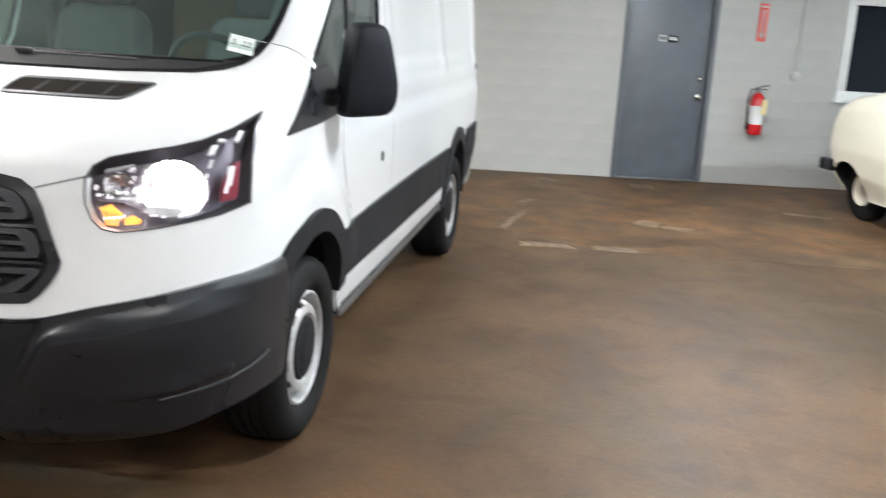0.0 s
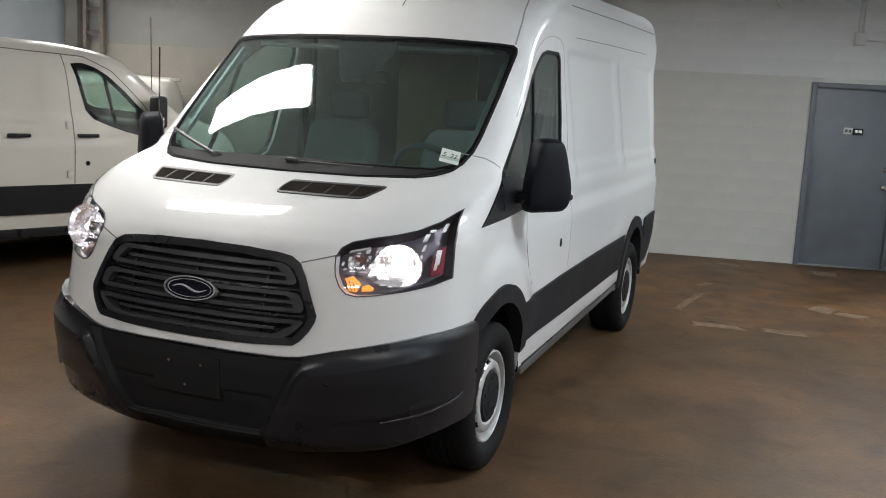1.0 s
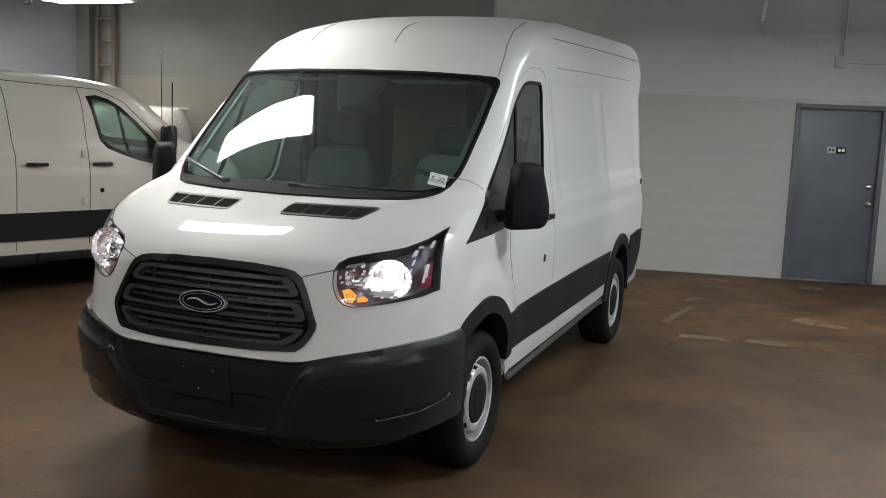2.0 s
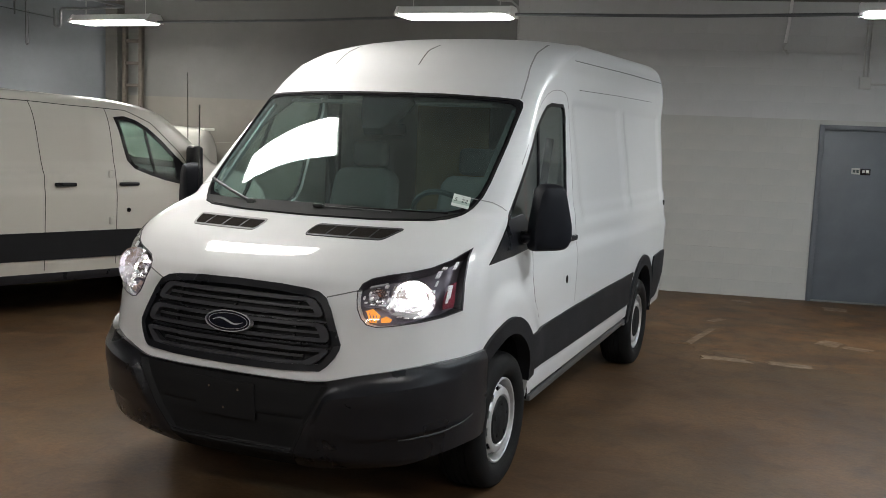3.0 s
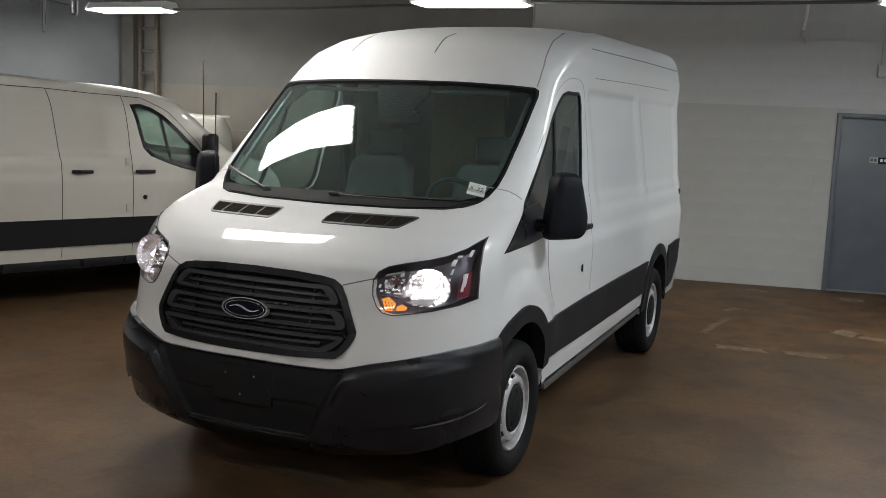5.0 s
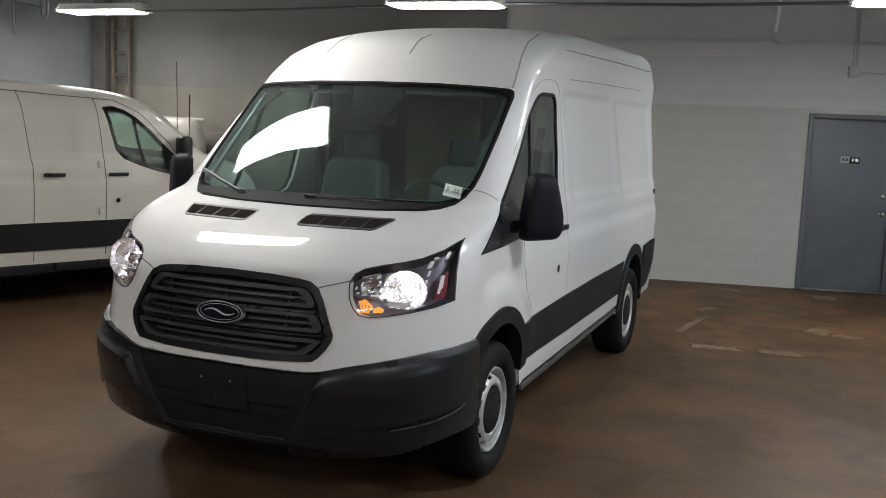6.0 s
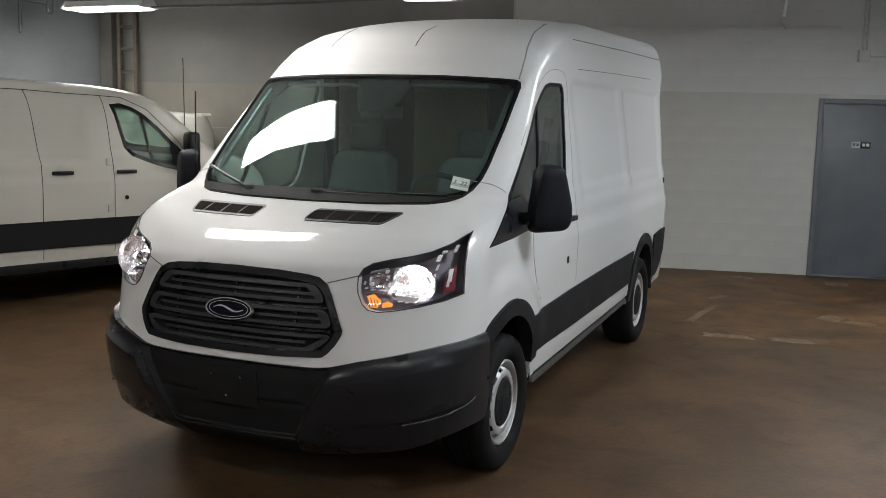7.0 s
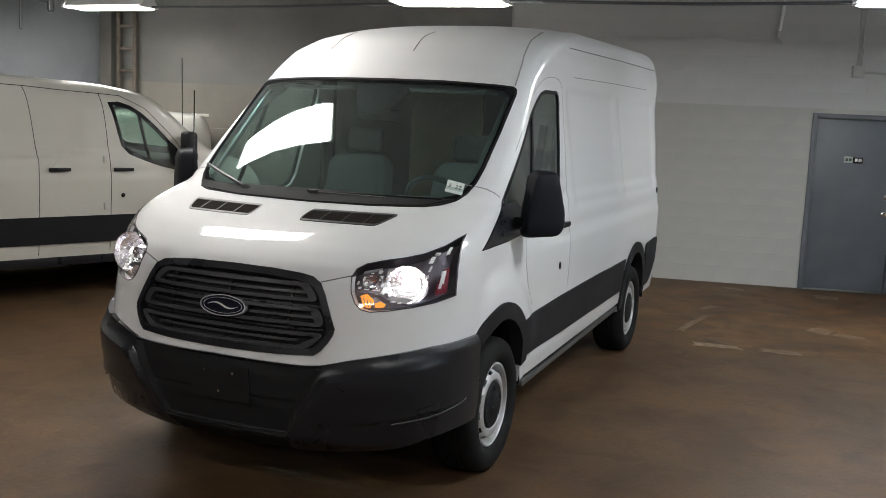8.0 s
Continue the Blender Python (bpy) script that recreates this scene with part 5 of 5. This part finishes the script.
# black arch flares and side mouldings
for s, M in ((1, SL), (-1, SR)):
    def arch(cy, a0, a1, r0, r1, cz=0.40):
        o, i = [], []
        for k in range(33):
            a = radians(a0 + (a1 - a0) * k / 32)
            o.append((cy + r1 * math.cos(a), cz + r1 * math.sin(a)))
            i.append((cy + r0 * math.cos(a), cz + r0 * math.sin(a)))
        return o, i
    o, i = arch(ARCHES[0][0], 12, 150, 0.425, 0.512, ARCHES[0][1])
    part("wheel_arch", belt(o, i, M, 0.016, 0.075, closed=False), PLASTIC_SIDE, van, "black wheel arch flare")
    o, i = arch(ARCHES[1][0], 2, 178, 0.425, 0.512, ARCHES[1][1])
    part("wheel_arch", belt(o, i, M, 0.018, 0.075, closed=False), PLASTIC_SIDE, van, "black wheel arch flare")
    part("side_moulding", sheet([(1.385, 0.549), (1.395, 0.62), (1.37, 0.70), (1.335, 0.770), (2.12, 0.797), (2.98, 0.814), (3.93, 0.822), (3.86, 0.70), (3.845, 0.58), (3.06, 0.568), (2.25, 0.554)], M, 0.012, 0.02, 0.08), PLASTIC_SIDE, van, "black side moulding")
    part("rear_moulding", sheet([(4.80, 0.478), (4.845, 0.62), (4.80, 0.80), (4.83, 0.862), (5.22, 0.877), (5.37, 0.872), (5.36, 0.66), (5.14, 0.51), (5.04, 0.478)], M, 0.014, 0.02, 0.08), PLASTIC_SIDE, van, "black rear corner moulding")
    tilt = Matrix.Rotation(radians(1.7), 4, "X")
    b = box(s * 0.960, 2.66, 0.404, 0.08, 2.36, 0.036, bevel=0.012, turn=tilt)
    sill = part("side_step", b, ALU, van, "grey running step")
    for k in range(2):
        part("step_rib", box(s * (0.950 + 0.03 * k), 2.66, 0.4235, 0.010, 2.30, 0.006, bevel=0.002, turn=tilt), PLASTIC, sill)
    # door glass
    part("door_glass", sheet(inset(SIDEWIN, 0.006), M, -0.008, 0.004, 0.08), SIDEGLASS, van, "tinted door glass")
    part("window_seal", belt(SIDEWIN, inset(SIDEWIN, 0.02), M, 0.003, 0.015), GLOSSBLACK, van)
    part("window_divider", sheet([(1.44, 1.27), (1.47, 1.272), (1.70, 1.935), (1.665, 1.915)], M, 0.002, 0.012), GLOSSBLACK, van)
    part("mirror_sail", sheet([(0.67, 1.23), (1.0, 1.24), (1.34, 1.262), (1.33, 1.33), (1.22, 1.44), (1.03, 1.425), (1.0, 1.42)], M, 0.006, 0.02), PLASTIC, van, "black mirror base panel")
    # mirror
    b = bmesh.new()
    prof = [(1.075, 1.262), (1.10, 1.254), (1.26, 1.262), (1.292, 1.30), (1.296, 1.38), (1.252, 1.565), (1.238, 1.598), (1.21, 1.610), (1.14, 1.610), (1.112, 1.598), (1.096, 1.56), (1.070, 1.40), (1.066, 1.30)]
    prof = rounded(prof, 0.03, 2)
    cx, cz = 1.18, 1.44
    rings = []
    for k, (y, sc) in enumerate(((1.25, 0.93), (1.235, 1.0), (1.18, 1.0), (1.125, 0.97), (1.095, 0.90), (1.08, 0.76), (1.072, 0.5), (1.07, 0.0))):
        rings.append([b.verts.new((s * (cx + (px - cx) * sc), 1.10 + (y - 1.16) * 0.62, cz + (pz - cz) * sc)) for px, pz in prof])
    for A, B in zip(rings, rings[1:]):
        for k in range(len(prof)):
            b.faces.new((A[k], A[(k + 1) % len(prof)], B[(k + 1) % len(prof)], B[k]))
    b.faces.new(rings[0])
    sweep = Matrix.Translation((s * 1.048, 1.15, 0)) @ Matrix.Rotation(s * radians(40), 4, "Z") @ Matrix.Translation((-s * 1.075, -1.15, 0))
    b.transform(sweep)
    bmesh.ops.remove_doubles(b, verts=b.verts[:], dist=1e-5)
    bmesh.ops.recalc_face_normals(b, faces=b.faces[:])
    mir = part("door_mirror", b, MIRRORBLACK, van, "black door mirror housing")
    part("mirror_arm", tube([(s * 0.95, 1.16, 1.32), (s * 1.02, 1.15, 1.325), (s * 1.12, 1.14, 1.33)], 0.035, n=12), PLASTIC, mir)
    b = box(s * 1.18, 1.159, 1.45, 0.17, 0.004, 0.26, bevel=0.001)
    b.transform(sweep)
    part("mirror_glass", b, CHROME, mir)
    part("door_hinge", box(*M(5.34, 1.31, 0.002), 0.02, 0.05, 0.05, bevel=0.006), PLASTIC, van, "black rear door hinge")
    # handle, lock
    h = part("door_handle", box(*M(2.06, 1.245, 0.028), 0.03, 0.19, 0.035, bevel=0.012), PLASTIC, van, "black pull handle")
    for dy in (-0.075, 0.075):
        part("handle_post", box(*M(2.06 + dy, 1.245, 0.01), 0.03, 0.03, 0.03, bevel=0.006), PLASTIC, h)
    b = lathe([(-0.004, 0.018), (0.004, 0.018), (0.006, 0.0)], "x", 18)
    for v in b.verts:
        v.co.z *= 1.35
        v.co.x *= s
    b.transform(Matrix.Translation(M(2.03, 0.995, 0.0)))
    part("door_lock", b, GLOSSBLACK, van)
    # panel gaps
    gap([(2.245, 0.83), (2.25, 1.3), (2.33, 1.9), (2.345, 2.03), (2.33, 2.08), (2.30, 2.115), (2.25, 2.135), (2.17, 2.143), (2.08, 2.142), (1.99, 2.132), (1.90, 2.108), (1.80, 2.06), (1.62, 1.95), (1.3, 1.70)], M, 0.005, van, LINE)
    gap([(1.52, 0.83), (1.42, 0.95), (1.35, 1.10), (1.33, 1.24)], M, 0.005, van)
    gap([(2.58, 2.17), (3.6, 2.19), (4.9, 2.205)], M, 0.004, van, proud=0.002)
    gap([(2.52, 2.355), (4.0, 2.36), (5.35, 2.355)], lambda y, z, off=0.0, M=M: M(y, z, off) + Vector((0, 0, HI.rise(y, z))), 0.005, van, GAP, proud=0.0025)
    gap([(s * 0.46, 1.09), (s * 0.60, 1.128)], F, 0.005, van)
    gap([(0.95, 1.525), (0.99, 1.505), (1.02, 1.465)], M, 0.004, van, LINE, proud=0.003)
    # drip channel beside the windshield, up on to the roof
    gap([(s * 0.822, 2.062), (s * 0.815, 2.12), (s * 0.80, 2.19), (s * 0.775, 2.27), (s * 0.74, 2.35), (s * 0.70, 2.425), (s * 0.67, 2.455)], F, 0.007, van, LINE, "drip_channel", 0.0015)
# pressed roof ribs
for x0_, x1_ in ((-0.47, -0.50), (0.12, 0.085)):
    gap([(x0_, 2.258), (x0_ * 0.5 + x1_ * 0.5, 2.31), (x1_, 2.37), (x1_ * 1.05, 2.41)], F, 0.007, van, GAP, "roof_rib", 0.001)
part("antenna", tube([(-1.035, 1.10, 1.40), (-1.035, 1.10, 1.96)], 0.004, n=6), GLOSSBLACK, van)
part("antenna_base", lathe([(1.36, 0.016), (1.41, 0.008)], "z", 10, at=(-1.035, 1.10, 0)), GLOSSBLACK, van)

# cabin
DASH = material("dash_grey", (0.17, 0.18, 0.17), 0.6, vary=0.08, vscale=9, bump=0.2, bscale=250)
part("dashboard", box(0, 1.12, 1.20, 1.72, 0.52, 0.34, bevel=0.07, seg=3), DASH, van, "grey dashboard")
for s in (1, -1):
    part("pillar_trim", belt([(s * 0.832, z) for z in np.linspace(1.50, 2.02, 14)], [(s * 0.800, z) for z in np.linspace(1.50, 2.02, 14)], G, -0.035, 0.02, closed=False), PILLARGREY, van, "grey inner pillar trim")
part("papers", box(-0.32, 1.06, 1.407, 0.22, 0.16, 0.012, bevel=0.003, turn=Matrix.Rotation(radians(8), 4, "Z")), WHITE, van, "papers lying on the dashboard")
part("dash_tray", box(-0.35, 1.12, 1.375, 0.5, 0.16, 0.05, bevel=0.015), PLASTIC_GREY, van)
part("instrument_binnacle", box(0.42, 1.20, 1.37, 0.42, 0.22, 0.09, bevel=0.035), TRIM, van)
b = bmesh.new()
b = tube([(0.42 + 0.19 * math.cos(a), 1.47 - 0.10 * math.sin(a), 1.36 + 0.16 * math.sin(a)) for a in np.linspace(0, math.tau, 29)[:-1]], 0.016, closed=True)
sw = part("steering_wheel", b, TRIM, van, "black steering wheel")
part("wheel_boss", box(0.42, 1.46, 1.36, 0.22, 0.05, 0.10, bevel=0.03), TRIM, sw)
for sx, top in ((-0.34, 1.28), (0.42, 1.26)):
    b = box(0, 0, 0, 0.50, 0.16, 0.66, bevel=0.075, seg=5)
    for v in b.verts:
        if v.co.z > 0.05:
            v.co.x *= 1 - 0.30 * ((v.co.z - 0.05) / 0.28) ** 2
        v.co.y += 0.05 * (abs(v.co.x) / 0.25) ** 2 * (-1 if v.co.y < 0 else 0)
    b.transform(Matrix.Translation((sx, 1.92, top)) @ Matrix.Rotation(radians(-10), 4, "X"))
    seat = part("seat", b, SEATCLOTH, van, "grey cloth seat back")
    part("headrest", box(sx, 2.0, top + 0.42, 0.25, 0.10, 0.17, bevel=0.045, seg=4), TRIM, seat, "dark headrest")
    part("seat_cushion", box(sx, 1.70, 0.92, 0.50, 0.52, 0.18, bevel=0.06, seg=3), SEATCLOTH, seat)
part("bulkhead", box(0.19, 2.10, 1.50, 0.50, 0.02, 1.05, bevel=0.004), PLY, van, "brown board behind the seats")
part("cargo_floor", box(0, 3.4, 0.50, 1.86, 3.9, 0.04), TRIM, van)
for s in (1, -1):
    part("bulkhead_post", box(s * 0.80, 2.30, 1.45, 0.10, 0.05, 1.3, bevel=0.01), HEADLINER if s > 0 else PLASTIC_GREY, van)
    part("seat_belt", box(s * 0.76, 2.24, 1.45, 0.05, 0.006, 0.8, turn=Matrix.Rotation(radians(s * 6), 4, "Y")), MATTEBLACK, van)
part("sun_visor", box(0.42, 1.62, 2.02, 0.5, 0.2, 0.02, bevel=0.008), SEATCLOTH, van)
part("sun_visor", box(-0.42, 1.62, 2.02, 0.5, 0.2, 0.02, bevel=0.008), SEATCLOTH, van)

# ---------------------------------------------------------------- second van, seen along its side
LO = Shell(LOW, ledge=True)
V2 = pose(-4.288, 6.123, 0, 0, 0, 160.4)
van2 = thing("van", "older white low-roof panel van with black side moulding", "van", V2)


WIN2 = [(2.145, 1.885), (2.03, 1.898), (1.91, 1.863), (1.79, 1.793), (1.634, 1.661), (1.475, 1.501), (1.35, 1.36), (1.30, 1.285), (1.33, 1.235), (1.446, 1.228), (1.627, 1.267), (1.797, 1.321), (1.962, 1.385), (2.033, 1.464), (2.066, 1.585), (2.104, 1.749)]
shell = LO.skin(0.40)
cutter = bmesh.new()
prism(mirror2([(0.0, 1.93), (0.80, 1.91), (0.84, 1.80), (0.85, 1.53), (0.78, 1.44), (0.0, 1.416)]), "y", -0.6, 1.9, cutter)
for s in (1, -1):
    prism(WIN2, "x", *sorted((s * 0.6, s * 1.3)), cutter)
    for cy in (FW, RW):
        prism(circle(cy, 0.40, 0.455, flat=0.2), "x", *sorted((s * 0.70, s * 1.3)), cutter)
cut(shell, cutter, [PAINT_OLD, TRIM], "body", van2, "white painted steel body")
part("underbody", box(0, 2.9, 0.41, 1.5, 4.6, 0.10, bevel=0.02), MATTEBLACK, van2)
part("windshield", sheet(mirror2([(0.0, 1.93), (0.80, 1.91), (0.84, 1.80), (0.85, 1.53), (0.78, 1.44), (0.0, 1.416)]), LO.front, -0.004, 0.005, 0.08), SCREEN, van2)
for s in (1, -1):
    for cy in (FW, RW):
        wheel(van2, s * 0.985, cy, s)
    def M2(y, z, off=0.0, s=s):
        return LO.side(y, z, off, s) + Vector((0, 0, LO.rise(y, z)))
    part("door_glass", sheet(inset(WIN2, 0.006), M2, -0.008, 0.004, 0.08), DARKGLASS, van2, "tinted door glass")
    part("window_seal", belt(WIN2, inset(WIN2, 0.035), M2, 0.003, 0.015), GLOSSBLACK, van2)
    part("window_divider", sheet([(1.715, 1.30), (1.74, 1.305), (1.845, 1.80), (1.815, 1.79)], M2, 0.002, 0.012), GLOSSBLACK, van2)
    part("mirror_sail", sheet([(1.22, 1.225), (1.446, 1.23), (1.50, 1.30), (1.52, 1.50), (1.47, 1.50), (1.33, 1.36)], M2, 0.006, 0.02), PLASTIC, van2)
    mir = part("door_mirror", box(s * 1.12, 1.36, 1.47, 0.18, 0.12, 0.32, bevel=0.05, seg=3), PLASTIC, van2, "black door mirror housing")
    part("mirror_arm", box(s * 1.01, 1.37, 1.34, 0.16, 0.08, 0.07, bevel=0.02), PLASTIC, mir)
    part("side_moulding", sheet([(1.50, 0.53), (1.52, 0.79), (3.90, 0.79), (3.84, 0.53)], M2, 0.014, 0.02, 0.1), PLASTIC_SIDE, van2, "black side moulding")
    for hy in (2.04, 2.69):
        h = part("door_handle", box(*M2(hy, 1.235, 0.026), 0.03, 0.21, 0.036, bevel=0.012), PLASTIC, van2, "black pull handle")
        b = lathe([(-0.003, 0.055), (0.002, 0.055), (0.003, 0.0)], "x", 20)
        for v in b.verts:
            v.co.x *= s
        b.transform(Matrix.Translation(M2(hy, 1.25, 0.0)))
        part("handle_cup", b, PAINT_OLD, h)
    b = lathe([(-0.004, 0.022), (0.004, 0.022), (0.006, 0.0)], "x", 16)
    for v in b.verts:
        v.co.x *= s
    b.transform(Matrix.Translation(M2(2.04, 0.98, 0.0)))
    part("door_lock", b, GLOSSBLACK, van2)
    for line in ([(2.17, 0.45), (2.165, 1.2), (2.185, 1.6), (2.215, 1.965)], [(2.885, 0.43), (2.88, 1.4), (2.94, 1.985)], [(2.265, 1.968), (2.94, 1.99), (4.6, 1.99)], [(3.52, 0.45), (3.55, 1.985)], [(1.18, 0.9), (1.2, 1.22), (1.45, 1.55), (1.75, 1.84), (2.0, 1.955), (2.265, 1.968)]):
        gap(line, M2, 0.006, van2, GAPDARK, proud=0.003)
    for hz in (0.88, 1.33):
        part("door_hinge", box(*M2(2.22, hz, 0.008), 0.025, 0.05, 0.07, bevel=0.008), PAINT_OLD, van2)
    part("side_step", box(s * 0.97, 2.66, 0.36, 0.06, 2.3, 0.09, bevel=0.02), PLASTIC, van2)
part("bumper", box(0, 0.08, 0.55, 1.86, 0.30, 0.42, bevel=0.12, seg=4), PLASTIC, van2)
part("antenna", tube([(-0.90, 1.30, 1.45), (-0.90, 1.315, 2.38)], 0.005, n=6), GLOSSBLACK, van2)
for sx in (-0.4, 0.4):
    seat = part("seat", box(sx, 1.95, 1.25, 0.50, 0.17, 0.66, bevel=0.07, seg=3), SEATCLOTH, van2)
    part("headrest", box(sx, 2.0, 1.68, 0.27, 0.11, 0.20, bevel=0.045, seg=3), SEATCLOTH, seat)
part("dashboard", box(0, 1.12, 1.18, 1.70, 0.5, 0.34, bevel=0.07, seg=3), TRIM, van2)
b = tube([(0.42 + 0.19 * math.cos(a), 1.47 - 0.10 * math.sin(a), 1.36 + 0.16 * math.sin(a)) for a in np.linspace(0, math.tau, 25)[:-1]], 0.016, closed=True)
part("steering_wheel", b, TRIM, van2)

# ---------------------------------------------------------------- small van behind it
SMALL = [(0.25, 0.15, 0.55, 0.68, 2.1), (0.45, 0.03, 0.55, 0.74, 2.2), (0.9, 0.0, 0.55, 0.76, 2.2), (1.3, 0.04, 0.52, 0.75, 2.3), (1.55, 0.07, 0.50, 0.73, 2.6), (1.70, 0.12, 0.48, 0.70, 2.6), (1.78, 0.17, 0.45, 0.65, 2.6), (1.815, 0.28, 0.42, 0.5, 2.4), (1.83, 0.7, 0.4, 0.2, 2.2)]
SM = Shell([(a, b_, c, w * 0.92, n) for a, b_, c, w, n in SMALL], tail=4.3, taper=0.03, lift=0.0)
van3 = thing("van", "small white delivery van parked against the wall", "van", pose(-5.44, 7.13, 0, 0, 0, 148))
part("body", SM.skin(0.25, 0.02), [PAINT_OLD, TRIM], van3, "white painted body")
part("spoiler", box(0, 0.26, 1.795, 1.0, 0.14, 0.035, bevel=0.012), PAINT_OLD, van3)
for s in (1, -1):
    part("tail_light", sheet([(s * 0.64, 0.95), (s * 0.71, 0.95), (s * 0.69, 1.35), (s * 0.64, 1.35)], SM.front, 0.006, 0.02), RED, van3, "red tail light")
    for cy in (0.85, 3.4):
        wheel(van3, s * 0.67, cy, s)

# ---------------------------------------------------------------- parked car at the edge
CARROWS = [(a * 1.12, *r) for a, *r in [(0.24, 0.20, 0.55, 0.78, 2.3), (0.40, 0.06, 0.6, 0.86, 2.3), (0.60, 0.0, 0.62, 0.90, 2.3), (0.80, 0.02, 0.62, 0.90, 2.3), (0.95, 0.10, 0.6, 0.88, 2.3), (1.05, 0.30, 0.6, 0.85, 2.3), (1.12, 0.75, 0.6, 0.80, 2.5),
           (1.25, 1.05, 0.5, 0.76, 2.6), (1.42, 1.45, 0.5, 0.70, 2.6), (1.50, 1.75, 0.5, 0.60, 2.4), (1.53, 2.1, 0.5, 0.4, 2.3)]]
CS = Shell(CARROWS, tail=4.4, taper=0.03, lift=0.0)
CAR = pose(4.925, 8.385, 0, 0, 0, -162.5)
car = thing("car", "cream coloured car parked beside the wall", "car", CAR)
shell = CS.skin(0.24, 0.02)
cutter = bmesh.new()
for s in (1, -1):
    for cy in (0.75, 3.4):
        prism(circle(cy, 0.24, 0.33, flat=0.1), "x", *sorted((s * 0.55, s * 1.3)), cutter)
cut(shell, cutter, [CREAM, TRIM], "body", car, "cream painted body")
part("underbody", box(0, 2.1, 0.30, 1.2, 3.6, 0.1), MATTEBLACK, car)
for s in (1, -1):
    for cy in (0.75, 3.4):
        w = new("wheel")
        w.parent = car
        w.matrix_basis = Matrix.Translation((s * 0.66, cy, 0.30)) @ (Matrix() if s > 0 else Matrix.Rotation(math.pi, 4, "Z"))
        part("tyre", lathe([(-0.02, 0.15), (0.0, 0.17), (0.006, 0.23), (-0.015, 0.28), (-0.04, 0.299), (-0.14, 0.299), (-0.17, 0.28), (-0.185, 0.23), (-0.17, 0.15)], "x", 40, close=True), RUBBER, w)
        part("rim", lathe([(-0.03, 0.16), (-0.003, 0.157), (-0.02, 0.13), (-0.03, 0.07), (-0.03, 0.0)], "x", 32), CREAM, w, "cream wheel cover")
    part("bumper_corner", box(s * 0.86, 0.42, 0.50, 0.10, 0.22, 0.12, bevel=0.03), PLASTIC, car)

# ---------------------------------------------------------------- floor marks
rnd = random.Random(4)


def blot(x, y, lx, ly, turn, n=120, rough=0.10):
    b = bmesh.new()
    ph = [rnd.uniform(0, 6.28) for _ in range(5)]
    vs = []
    for k in range(n):
        a = k * math.tau / n
        sq = 1 / max(abs(math.cos(a)), abs(math.sin(a))) ** 0.97
        r = sq * (1 + rough * sum(math.sin((j + 2) * a + ph[j]) / (j + 1.5) for j in range(5)) + rnd.uniform(-0.09, 0.09))
        vs.append(b.verts.new((lx * r * math.cos(a), ly * r * math.sin(a), 0.0)))
    f = b.faces.new(vs)
    r = bmesh.ops.extrude_face_region(b, geom=[f])
    for v in r["geom"]:
        if isinstance(v, bmesh.types.BMVert):
            v.co.z += 0.0012
    bmesh.ops.recalc_face_normals(b, faces=b.faces[:])
    b.transform(pose(x, y, 0.0005, 0, 0, turn))
    return b


# a recoated stretch before the back wall, with a ragged edge
edge = dense([(0.75, 5.46), (1.34, 5.32), (1.36, 5.16), (1.86, 5.02), (2.4, 5.0), (3.0, 5.06), (5.0, 5.3), (8.6, 5.9), (8.6, 10.1), (5.0, 9.4), (2.3, 8.8), (0.9, 8.4), (0.7, 7.0)], 0.07, True)
b = bmesh.new()
f = b.faces.new([b.verts.new((x + rnd.uniform(-0.02, 0.02), y + rnd.uniform(-0.035, 0.035), 0.0004)) for x, y in edge])
r = bmesh.ops.extrude_face_region(b, geom=[f])
for v in r["geom"]:
    if isinstance(v, bmesh.types.BMVert):
        v.co.z += 0.0005
bmesh.ops.recalc_face_normals(b, faces=b.faces[:])
tagged(part("floor_patch", b, PATCHED, smooth=0), "large reddish recoated stretch of floor with ragged edge", "floor mark", group="floor marks")
for x, y, lx, ly, turn in (
        (1.66, 4.94, 0.20, 0.075, 9), (2.19, 5.02, 0.18, 0.07, 4), (2.47, 6.24, 0.11, 0.13, -20), (2.72, 6.12, 0.13, 0.075, -12), (1.305, 5.88, 0.035, 0.46, -6),
        (2.46, 8.45, 0.13, 0.12, 8), (1.32, 6.86, 0.045, 0.13, -20), (1.41, 8.37, 0.13, 0.05, -12), (4.05, 7.42, 0.22, 0.07, -10)):
    tagged(part("floor_patch", blot(x, y, lx, ly, turn), PATCH, smooth=0), "pale worn patch in the floor sealer", "floor mark", group="floor marks")
